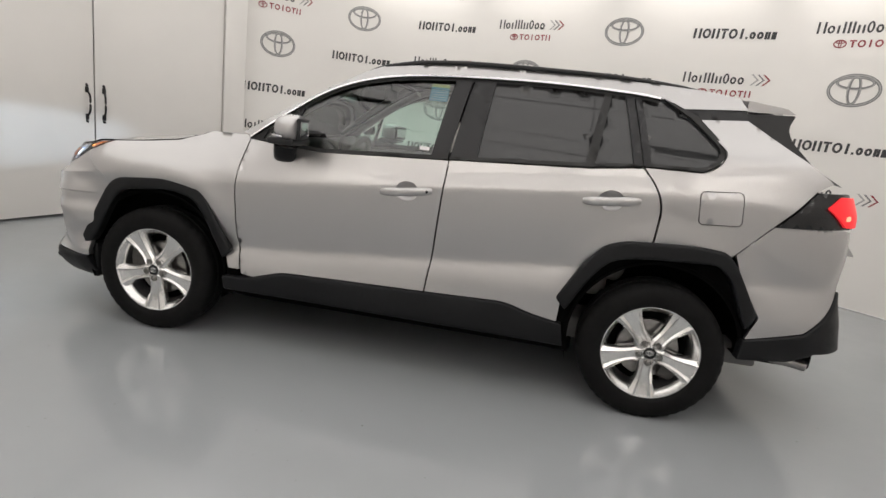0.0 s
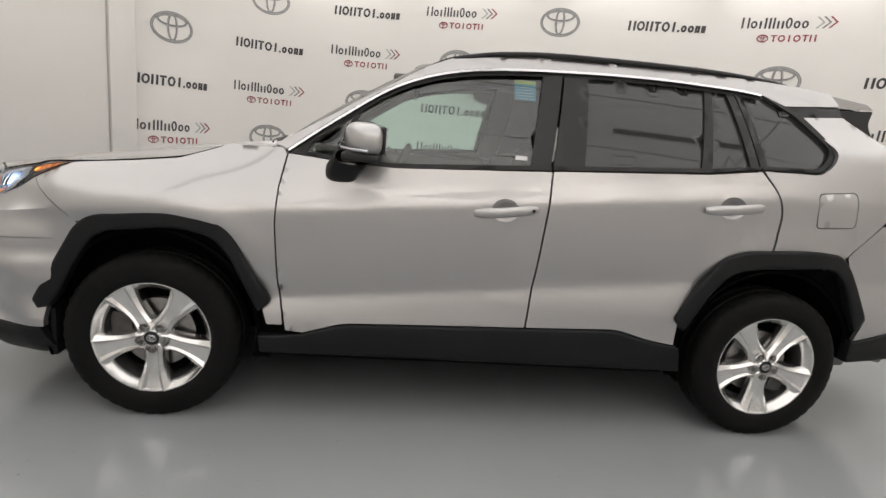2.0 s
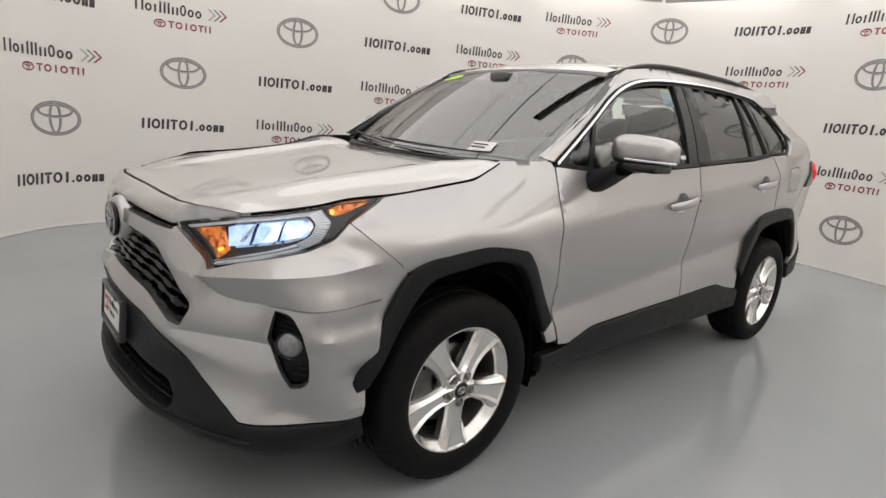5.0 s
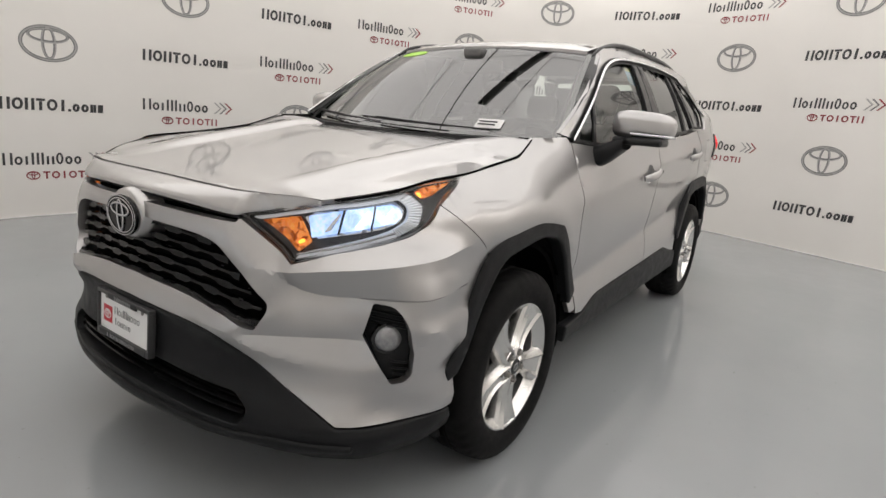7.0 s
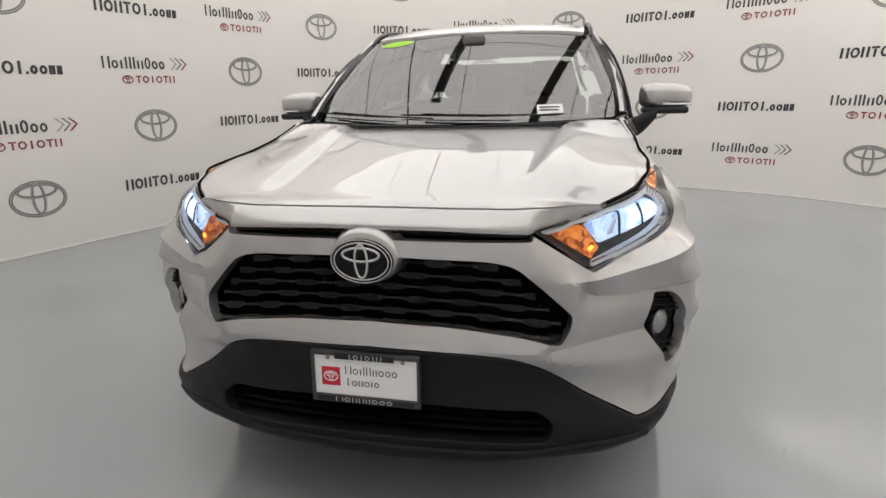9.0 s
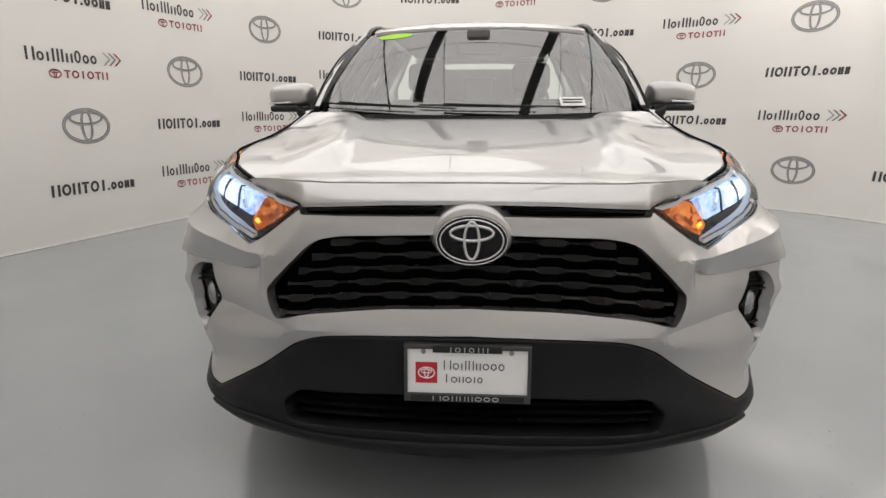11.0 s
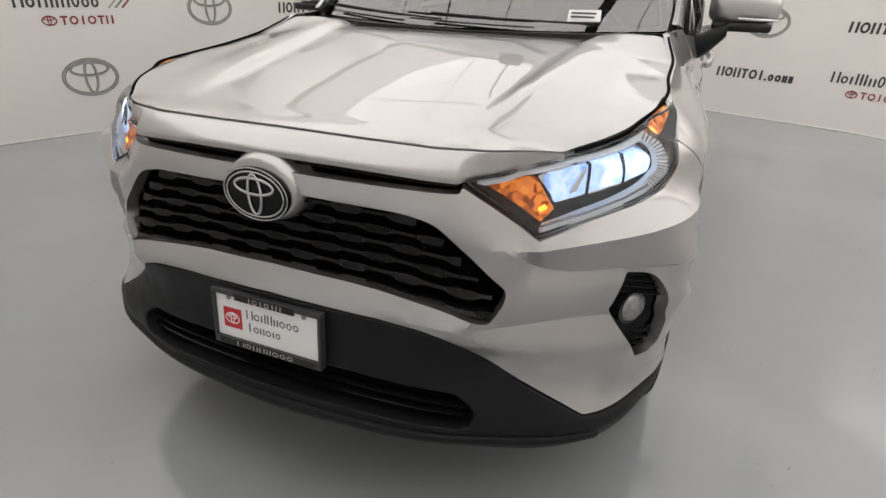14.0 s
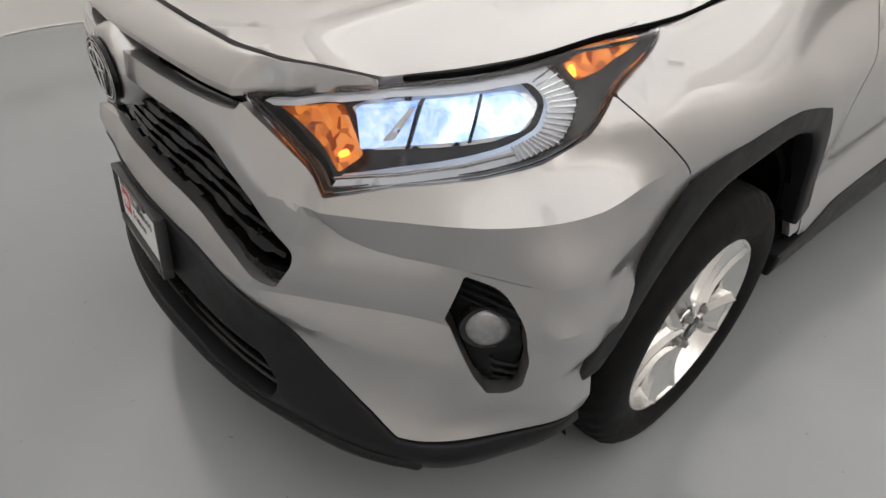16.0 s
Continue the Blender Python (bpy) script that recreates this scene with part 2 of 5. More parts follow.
def sheet(name, points, lift, mat, parent, label="", h=0.025, r=0.006, holes=(), thick=0.012, out=0.0, edge=0.0, drop=0.0, extra=()):
    """A curved panel: a polygon in a surface's own two measures, lifted on to that surface, with a turned-in rim.
    edge, drop: width and depth of the rounding along its border. extra: creases to be kept as mesh points."""
    loops = [resample(rounded(points, r), h)] + [resample(rounded(q, r), h) for q in holes]
    lo, hi = loops[0].min(0), loops[0].max(0)
    gx, gy = np.meshgrid(np.arange(lo[0] + h / 2, hi[0], h), np.arange(lo[1] + h / 2, hi[1], h), indexing="ij")
    gx = gx + (np.arange(gx.shape[1]) % 2) * h / 2
    q = np.c_[gx.ravel(), gy.ravel()]
    if len(extra):
        extra = np.array(extra, float)
        far = np.min(np.hypot(q[:, None, 0] - extra[None, :, 0], q[:, None, 1] - extra[None, :, 1]), axis=1)
        q = np.vstack([extra, q[far > 0.45 * h]])
    ok = inside(loops[0], q)
    near = gap_to(loops[0], q)
    for hole in loops[1:]:
        ok &= ~inside(hole, q)
        near = np.minimum(near, gap_to(hole, q))
    q = q[ok & (near > max(0.5 * h, 1.35 * edge))]
    if edge:
        for loop, sign in [(loops[0], 1)] + [(hole, -1) for hole in loops[1:]]:
            area = np.sum(loop[:, 0] * np.roll(loop[:, 1], -1) - np.roll(loop[:, 0], -1) * loop[:, 1])
            t = np.roll(loop, -1, 0) - np.roll(loop, 1, 0)
            nrm = np.c_[-t[:, 1], t[:, 0]] * np.sign(area) * sign
            nrm /= np.linalg.norm(nrm, axis=1)[:, None] + 1e-9
            for f in (0.12, 0.4, 1.0):
                s = loop + nrm * edge * f
                d = gap_to(loops[0], s)
                good = inside(loops[0], s) & (d > 0.9 * edge * f)
                q = np.vstack([q, s[good]])
    verts, edges, base = [], [], 0
    for loop in loops:
        n = len(loop)
        verts += [Vector(p) for p in loop]
        edges += [(base + i, base + (i + 1) % n) for i in range(n)]
        base += n
    verts += [Vector(p) for p in q]
    vs, _, fs, *_ = delaunay_2d_cdt(verts, edges, [], 0, 1e-6)
    flat = np.array([tuple(v) for v in vs])
    mid = np.array([flat[list(f)].mean(0) for f in fs])
    good = inside(loops[0], mid)
    for hole in loops[1:]:
        good &= ~inside(hole, mid)
    faces = [tuple(f) for f, g in zip(fs, good) if g]
    lower = np.zeros(len(flat))
    if edge:
        d = gap_to(loops[0], flat)
        for hole in loops[1:]:
            d = np.minimum(d, gap_to(hole, flat))
        k = np.clip(1 - d / edge, 0, 1)
        lower = drop * (1 - np.sqrt(np.clip(1 - k * k, 0, 1)))
    top = lift(flat[:, 0], flat[:, 1], out - lower)
    up = lift(flat[:, 0], flat[:, 1], out + 0.05) - top
    a, b, c = (top[[f[i] for f in faces]] for i in range(3))
    s = np.sum(np.cross(b - a, c - a) * up[[f[0] for f in faces]])
    if s < 0:
        faces = [f[::-1] for f in faces]
    verts3 = list(top)
    ways = [(f[i], f[(i + 1) % 3]) for f in faces for i in range(3)]
    known = set(ways)
    border = [e for e in ways if e[::-1] not in known]
    if thick:
        below = lift(flat[:, 0], flat[:, 1], out - lower - thick)
        at = {}
        for e in border:
            for i in e:
                if i not in at:
                    at[i] = len(verts3)
                    verts3 += [top[i], below[i]]
        faces += [(at[e[1]], at[e[0]], at[e[0]] + 1, at[e[1]] + 1) for e in border]
    return link_mesh(name, verts3, faces, mat, parent, label)


def ruled(name, a, b, mat, parent, label="", n=3, thick=0.0):
    """A strip between two curves of equally many points."""
    a, b = np.array(a, float), np.array(b, float)
    rows = [a + (b - a) * k / n for k in range(n + 1)]
    m = len(a)
    verts = [p for row in rows for p in row]
    faces = [(i * m + j, i * m + j + 1, (i + 1) * m + j + 1, (i + 1) * m + j) for i in range(n) for j in range(m - 1)]
    return link_mesh(name, verts, faces, mat, parent, label)


def mirrored(points):
    """The half outline of a part that spans the middle, made whole."""
    return list(points) + [(-p[0], *p[1:]) for p in reversed(points) if abs(p[0]) > 1e-6]


# ---- the studio ----
WALL_PLAN = [(3.175, -3.062), (2.80, -3.38), (1.97, -4.173), (0.756, -4.254), (-0.32, -3.926), (-1.40, -3.55), (-2.529, -3.137), (-3.581, -2.621),
             (-4.403, -1.74), (-4.767, -0.58), (-4.602, 0.56), (-4.226, 1.584), (-3.788, 2.657), (-3.076, 3.572), (-2.303, 4.205), (-1.0, 4.75), (0.6, 4.95),
             (2.2, 4.55), (3.5, 3.5), (4.2, 2.1), (4.38, 0.9), (4.2, -0.28)]
WALL_TOP, CEILING = 3.60, 3.76
WALL = catmull(WALL_PLAN, 14)
WALL_ARC = np.r_[0, np.cumsum(np.hypot(*np.diff(WALL, axis=0).T))]


def on_wall(s, z, out=0.0):
    """A place on the wall: s metres along it, z up, out from it into the room."""
    s = np.asarray(s, float)
    x, y = np.interp(s, WALL_ARC, WALL[:, 0]), np.interp(s, WALL_ARC, WALL[:, 1])
    e = 0.05
    tx = np.interp(s + e, WALL_ARC, WALL[:, 0]) - np.interp(s - e, WALL_ARC, WALL[:, 0])
    ty = np.interp(s + e, WALL_ARC, WALL[:, 1]) - np.interp(s - e, WALL_ARC, WALL[:, 1])
    n = np.hypot(tx, ty) + 1e-9
    return np.stack([x + ty / n * out * SIDE_IN, y - tx / n * out * SIDE_IN, z + 0 * x], -1)


SIDE_IN = 1.0
_probe = on_wall(6.0, 1.0, 0.5) - on_wall(6.0, 1.0, 0.0)
if _probe @ -on_wall(6.0, 0.0) < 0:
    SIDE_IN = -1.0


def wall_paint():
    m, t, p = shader("white_wall_paint")
    n, fine, tall = noise_tex(t, 0.7, 4), noise_tex(t, 90.0, 3), noise_tex(t, 5.0, 5, 0.7)
    t.links.new(ramp(t, n.outputs["Fac"], (0.775, 0.755, 0.722), (0.815, 0.797, 0.765)), p.inputs["Base Color"])
    t.links.new(ramp(t, tall.outputs["Fac"], (0.42,) * 3, (0.6,) * 3), p.inputs["Roughness"])
    b = t.nodes.new("ShaderNodeBump")
    b.inputs["Strength"].default_value, b.inputs["Distance"].default_value = 0.12, 0.002
    t.links.new(fine.outputs["Fac"], b.inputs["Height"])
    t.links.new(b.outputs[0], p.inputs["Normal"])
    return m


def floor_paint():
    """Grey floor coating: glossy, with faint swirls, scuffs and specks."""
    m, t, p = shader("grey_floor_coating")
    broad, mid, speck = noise_tex(t, 0.6, 5, 0.6), noise_tex(t, 7.0, 6, 0.65), noise_tex(t, 38.0, 2)
    mixer = t.nodes.new("ShaderNodeMix")
    mixer.data_type, mixer.blend_type = "RGBA", "MULTIPLY"
    mixer.inputs[0].default_value = 1.0
    t.links.new(ramp(t, broad.outputs["Fac"], (0.295, 0.311, 0.324), (0.335, 0.350, 0.362)), mixer.inputs[6])
    t.links.new(ramp(t, speck.outputs["Fac"], (0.55, 0.53, 0.5), (1, 1, 1), 0.20, 0.27), mixer.inputs[7])
    t.links.new(mixer.outputs[2], p.inputs["Base Color"])
    t.links.new(ramp(t, mid.outputs["Fac"], (0.09,) * 3, (0.19,) * 3), p.inputs["Roughness"])
    p.inputs["Specular IOR Level"].default_value = 0.6
    b = t.nodes.new("ShaderNodeBump")
    b.inputs["Strength"].default_value, b.inputs["Distance"].default_value = 0.06, 0.004
    t.links.new(mid.outputs["Fac"], b.inputs["Height"])
    t.links.new(b.outputs[0], p.inputs["Normal"])
    return m


WALL_MAT, FLOOR_MAT = wall_paint(), floor_paint()
DOOR_MAT = surface_mat("white_door_paint", (0.74, 0.72, 0.69), 0.32, 0, 0.02, 1.5, 0.04, 60, rough_vary=0.015)
CEILING_MAT = surface_mat("ceiling_paint", (0.70, 0.69, 0.67), 0.8, 0, 0.04, 2)
INK_BLACK = surface_mat("black_print", (0.045, 0.045, 0.047), 0.55, 0, 0.1, 30)
INK_GREY = surface_mat("grey_print", (0.20, 0.20, 0.205), 0.5, 0, 0.12, 30)
INK_LIGHT = surface_mat("light_grey_print", (0.40, 0.395, 0.385), 0.5, 0, 0.1, 30)
INK_RED = surface_mat("dark_red_print", (0.27, 0.035, 0.045), 0.55, 0, 0.1, 30)

# floor
bm = bmesh.new()
bmesh.ops.create_grid(bm, x_segments=24, y_segments=24, size=7.0)
tagged(part("floor", bm, FLOOR_MAT), "glossy grey coated concrete studio floor", "floor", kind="structure")

# the curved wall, thick, with a top
arc = np.linspace(0, WALL_ARC[-1], 260)
wall_z = np.linspace(0.0, WALL_TOP, 8)
verts, faces = [], []
for s in arc:
    verts += [on_wall(s, z) for z in wall_z] + [on_wall(s, WALL_TOP, -0.12), on_wall(s, 0.0, -0.12)]
k = len(wall_z) + 2
for i in range(len(arc) - 1):
    for j in range(k - 1):
        faces.append((i * k + j, (i + 1) * k + j, (i + 1) * k + j + 1, i * k + j + 1))
faces += [tuple(range(k)), tuple(range((len(arc) - 1) * k, len(arc) * k))[::-1]]
wall = tagged(link_mesh("wall_curved", verts, faces, WALL_MAT), "curved white studio wall printed with dark emblems and lettering", "wall", kind="structure")

# thin pale bead where wall and floor meet
bead = tube([on_wall(s, 0.006, 0.008) for s in np.linspace(0, WALL_ARC[-1], 200)], 0.016, 0.012, 6)
tagged(part("baseboard", bead, surface_mat("sealant_bead", (0.78, 0.77, 0.75), 0.35), None, smooth=60), "thin white sealant bead along the wall foot", "trim", kind="structure")

# ceiling with its beams in one mesh
verts = [on_wall(s, CEILING, -0.7) for s in np.linspace(0, WALL_ARC[-1], 80)]
n = len(verts)
verts += [v + np.array((0, 0, 0.12)) for v in verts]
faces = [tuple(range(n)), tuple(range(n, 2 * n))[::-1]] + [(i, (i + 1) % n, n + (i + 1) % n, n + i) for i in range(n)]
tagged(link_mesh("ceiling", verts, faces, CEILING_MAT, smooth=False), "flat pale ceiling of the studio", "ceiling", kind="structure")


# prints on the wall
def flat_print(name, quads, mat, s0, z0, out=0.003):
    """Flat printed shapes; quads in metres round the point s0, z0 on the wall."""
    verts, faces = [], []
    for q in quads:
        base = len(verts)
        q = np.array(q, float)
        verts += list(on_wall(s0 + q[:, 0], z0 + q[:, 1], out))
        faces.append(tuple(range(base, base + len(q))))
    me = link_mesh(name, verts, faces, mat, wall, smooth=False)
    return me


def slanted(x0, x1, z0, z1, slope=0.0):
    return [(x0 + slope * z0, z0), (x1 + slope * z0, z0), (x1 + slope * z1, z1), (x0 + slope * z1, z1)]


def ring_quads(cx, cz, a, b, w, n=40, lo=0.0, hi=1.0):
    out = []
    for i in range(n):
        t0, t1 = (2 * math.pi * (lo + (hi - lo) * (i + e) / n) for e in (0, 1.02))
        out.append([(cx + a * math.cos(t0), cz + b * math.sin(t0)), (cx + a * math.cos(t1), cz + b * math.sin(t1)),
                    (cx + (a - w) * math.cos(t1), cz + (b - w) * math.sin(t1)), (cx + (a - w) * math.cos(t0), cz + (b - w) * math.sin(t0))])
    return out


def oval_marks(w, h, line):
    """Three ovals, one in another."""
    return (ring_quads(0, 0, w / 2, h / 2, line) + ring_quads(0, 0.01 * h, 0.13 * w, 0.46 * h, line * 0.8, 28)
            + ring_quads(0, 0.22 * h, 0.36 * w, 0.21 * h, line * 0.8, 32))


def marks(letters, gap, x, z0, low, high, stroke, slope=0.0):
    """A row of plain shapes, one a letter: O a ring, N two stems, I one stem, T a stem under a bar; capitals are high, the others low."""
    out = []
    for kind_, w in letters:
        top = z0 + (high if kind_.isupper() else low)
        k = kind_.lower()
        if k == "o":
            mid, rise = (z0 + top) / 2, (top - z0) / 2
            out += [[(a + slope * b, b) for a, b in q] for q in ring_quads(x + w / 2, mid, w / 2, rise, stroke * .92, 18)]
        elif k == "n":
            out += [slanted(x, x + stroke, z0, top, slope), slanted(x + w - stroke, x + w, z0, top, slope)]
        elif k == "t":
            out += [slanted(x + (w - stroke) / 2, x + (w + stroke) / 2, z0, top - stroke, slope), slanted(x, x + w, top - stroke * .9, top, slope)]
        elif k == ".":
            out.append(slanted(x, x + w, z0, z0 + w, slope))
        else:
            out.append(slanted(x + (w - stroke) / 2, x + (w + stroke) / 2, z0, top, slope))
        x += w + gap
    return out


WEB_WORD = (("N", .078), ("O", .084), ("N", .072), ("T", .070), ("O", .084), ("I", .060), (".", .022), ("o", .058), ("o", .062), ("n", .050), ("n", .044))
NAME_WORD = (("N", .074), ("o", .062), ("i", .034), ("I", .034), ("N", .056), ("i", .034), ("i", .022), ("O", .060), ("o", .060), ("o", .060))
LOW_WORD = (("T", .056), ("O", .066), ("I", .050), ("O", .066), ("T", .056), ("N", .058))


ROW_Z = [0.468, 1.015, 1.548, 2.103, 2.627]
COL_FIRST, PITCH, COLUMNS = 0.493, 1.169, 16
for row, z0 in enumerate(ROW_Z):
    for col in range(COLUMNS):
        s0 = COL_FIRST + PITCH * col
        if s0 > WALL_ARC[-1] - 0.6:
            continue
        kind = (col - row) % 3
        if kind == 0:
            flat_print("printed_emblem", oval_marks(0.45, 0.315, 0.030), INK_GREY, s0, z0)
            flat_print("printed_emblem_highlight", oval_marks(0.434, 0.299, 0.012), INK_LIGHT, s0, z0, 0.005)
        elif kind == 1:
            flat_print("printed_lettering", marks(WEB_WORD, 0.012, -0.408, -0.052, 0.074, 0.104, 0.024, 0.06), INK_BLACK, s0, z0)
        else:
            flat_print("printed_lettering", marks(NAME_WORD, 0.013, -0.43, 0.008, 0.076, 0.108, 0.019, 0.03), INK_BLACK, s0, z0)
            for i, ink in enumerate((INK_LIGHT, INK_GREY, INK_RED)):
                c = 0.245 + i * 0.055
                flat_print("printed_chevron", [[(c, 0.118), (c + 0.02, 0.118), (c + 0.08, 0.062), (c + 0.06, 0.062)],
                                               [(c + 0.06, 0.062), (c + 0.08, 0.062), (c + 0.02, 0.004), (c, 0.004)]], ink, s0, z0)
            flat_print("printed_lettering", marks(LOW_WORD, 0.011, -0.13, -0.123, 0.068, 0.068, 0.015, 0.03), INK_RED, s0, z0)
            flat_print("printed_emblem", [[(a - 0.21, b - 0.09) for a, b in q] for q in oval_marks(0.11, 0.078, 0.010)], INK_RED, s0, z0)

# door leaves, posts and pulls
DOOR_POINTS = [(3.17, -2.76), (3.90, -1.61), (4.17, -0.33)]


def door_leaf(a, b, pull_at, name):
    a, b = Vector((*a, 0)), Vector((*b, 0))
    d = (b - a).normalized()
    inn = Vector((-d.y, d.x, 0))
    if inn.dot(-a) < 0:
        inn = -inn
    length = (b - a).length
    m = Matrix((( d.x, inn.x, 0, a.x), (d.y, inn.y, 0, a.y), (0, 0, 1, 0), (0, 0, 0, 1)))
    leaf = tagged(part(name, box((0.006, -0.045, 0.025), (length - 0.006, 0, 3.2), 0.004, 2, m), DOOR_MAT, None, smooth=40),
                  "tall plain white door leaf with a black iron pull", "door", kind="structure")
    x = 0.085 if pull_at == "start" else length - 0.085
    iron = surface_mat("black_iron", (0.018, 0.017, 0.017), 0.45, 0.5, 0.2, 40, 0.3, 200)
    grip = catmull([(x, 0.012, 1.02), (x, 0.045, 1.06), (x, 0.052, 1.14), (x, 0.045, 1.22), (x, 0.012, 1.26)], 8)
    bm = join(tube([m @ Vector(p) for p in grip], 0.020, 0.020, 8),
              *[box((x - 0.018, 0, z - 0.03), (x + 0.018, 0.008, z + 0.03), 0.006, 2, m) for z in (1.005, 1.275)],
              *[box((x - 0.011, 0, z - 0.016), (x + 0.011, 0.007, z + 0.016), 0.006, 2, m @ Matrix.Translation((x, 0, z)) @ Matrix.Rotation(radians(45), 4, "Y") @ Matrix.Translation((-x, 0, -z))) for z in (0.96, 1.32)])
    part("door_handle", bm, iron, leaf, "black wrought-iron pull", smooth=40)
    return leaf


door_leaf(DOOR_POINTS[0], DOOR_POINTS[1], "end", "door_1")
door_leaf(DOOR_POINTS[1], DOOR_POINTS[2], "start", "door_2")
for i, (x, y, yaw) in enumerate(((3.115, -2.885, 57), (4.19, -0.29, 80))):
    tagged(part(f"door_frame_{i + 1}", box((-0.13, -0.09, 0), (0.13, 0.05, 3.3), 0.004, 2, pose(x, y, 0, 0, 0, yaw)), DOOR_MAT, None, smooth=40),
           "white painted door post beside the printed wall", "door frame", kind="structure")
lintel = box((-0.2, -0.1, 3.2), (2.95, 0.06, 3.62), 0.004, 2, pose(3.09, -2.98, 0, 0, 0, math.degrees(math.atan2(2.7, 1.1))))
tagged(part("wall_over_door", lintel, WALL_MAT, None, smooth=40), "white wall strip over the door leaves", "wall", kind="structure")


# light panels round the top of the wall and on the ceiling
PANEL_FACE = glow_mat("panel_diffuser", (1.0, 0.957, 0.925), PANEL_GLOW)
# stronger glow for the added fill panels behind the camera
FILL_FACE = glow_mat("fill_diffuser", (1.0, 0.957, 0.925), FILL_GLOW)
CEIL_FACE = glow_mat("ceiling_diffuser", (1.0, 0.957, 0.925), CEILING_GLOW)
PANEL_RIM = surface_mat("panel_rim", (0.6, 0.6, 0.6), 0.45, 0.1)


def light_panel(m, length, width, face, t=0.02):
    top = tagged(new("light_panel"), "white rectangular light panel fixed high on the wall", "light panel", "light panels")
    top.matrix_world = m
    a, b = length / 2, width / 2
    rim = join(box((-a, -b, 0), (a, -b + t, 0.05), 0.003), box((-a, b - t, 0), (a, b, 0.05), 0.003),
               box((-a, -b + t, 0), (-a + t, b - t, 0.05), 0.003), box((a - t, -b + t, 0), (a, b - t, 0.05), 0.003), box((-a + t, -b + t, 0.03), (a - t, b - t, 0.048)))
    part("frame", rim, PANEL_RIM, top, smooth=40)
    part("diffuser", box((-a + t, -b + t, 0.008), (a - t, b - t, 0.02)), face, top, "glowing white diffuser")
    return top


S_FIRST, S_STEP = 0.65, 1.75
for i in range(12):
    s = S_FIRST + i * S_STEP
    if s > WALL_ARC[-1] - 0.8:
        break
    if on_wall(s, 0)[0] > 2.6 and on_wall(s, 0)[1] < 0.6:
        continue
    p, q = on_wall(s, 0, 0.30), on_wall(s, 0, 1.3)
    yaw = math.degrees(math.atan2(*(np.array(q) - p)[[1, 0]])) - 90
    # panels beyond y 2.6 are unseen fill, added to light the flank
    light_panel(pose(*p[:2], 3.03, 0, 0, yaw) @ pose(0, 0, 0, -32), 1.40, 0.62, FILL_FACE if p[1] > 2.6 else PANEL_FACE)

for i in range(5):
    for j in range(7):
        x, y = -3.9 + 1.9 * i, -4.2 + 1.5 * j
        if math.hypot(x / 5.0, y / 5.2) > 1.08:
            continue
        ob = light_panel(pose(x, y, 3.64), 1.897, 1.497, CEIL_FACE, 0.004)
        tagged(ob, "large white light panel set flat under the ceiling")

# dark bars and cables slung under the light panels
TRACK_MAT = surface_mat("dark_track", (0.06, 0.06, 0.06), 0.6)
for x0, y0, x1, y1 in ((-1.7, .98, .60, .53), (-1.75, -.38, .15, -.78), (0.9, 2.1, 2.3, 2.1), (-2.9, 2.3, -1.5, 2.3)):
    turn = pose((x0 + x1) / 2, (y0 + y1) / 2, 3.5, 0, 0, math.degrees(math.atan2(y1 - y0, x1 - x0)))
    half = math.hypot(x1 - x0, y1 - y0) / 2
    ob = part("ceiling_track", box((-half, -0.06, -0.04), (half, 0.06, 0.04), 0.006, 2, turn), TRACK_MAT, None, smooth=40)
    tagged(ob, "dark metal bar hung below the ceiling lights", "ceiling bar", "ceiling bars")
for y0, y1 in ((1.5, 1.2), (-1.3, -1.1), (3.0, 2.7)):
    cable = catmull([(-4.0, y0, 3.47), (-1.5, (y0 + y1) / 2, 3.40), (1.2, (y0 + y1) / 2 + 0.1, 3.40), (3.8, y1, 3.47)], 10)
    ob = part("cable", tube(cable, 0.022, 0.022, 6), TRACK_MAT, None, smooth=60)
    tagged(ob, "thin dark cable slung under the ceiling", "cable", "ceiling cables")


# ---- the car: one skin, in two measures: u round the body from the nose along its left flank, z up ----
PLAN = [(2.262, 0), (2.25, .2), (2.222, .38), (2.168, .54), (2.09, .68), (1.985, .80), (1.83, .876), (1.6, .894), (1.3, .897), (.9, .888), (.4, .884),
        (0, .886), (-.5, .888), (-1, .89), (-1.5, .888), (-1.85, .868), (-2.08, .82), (-2.22, .71), (-2.29, .5), (-2.318, .25), (-2.325, 0)]
# how far the skin lies inside that plan, by height
NOSE = [(.16, .16), (.22, .08), (.28, .005), (.33, -.02), (.38, -.018), (.45, .005), (.52, .012), (.57, .010), (.60, .006), (.63, .016), (.665, .034), (.75, .032), (.82, .018), (.88, .02), (.92, .035), (.96, .07), (1.0, .12)]
CORNER = [(.16, .14), (.22, .06), (.24, .03), (.28, -.01), (.33, -.036), (.365, -.036), (.40, -.03), (.776, .0), (.80, .015), (.84, .037), (.88, .049), (.92, .060), (.96, .078), (1.0, .106)]
FLANK = [(.16, .16), (.20, .08), (.25, .035), (.32, .008), (.40, .0), (.45, .004), (.50, .014), (.55, .026), (.575, .033), (.59, .034), (.62, .030), (.66, .024), (.75, .014), (.85, .008), (.93, .005), (.948, .005), (.962, .008), (.98, .0135), (1.02, .026), (1.08, .041), (1.15, .057),
         (1.22, .072), (1.35, .135), (1.48, .205), (1.56, .250), (1.62, .286), (1.645, .306), (1.68, .37)]
TAIL = [(.2, .1), (.3, .0), (.55, .0), (.7, .04), (.95, .05), (1.1, .09), (1.3, .22), (1.5, .38), (1.68, .5)]
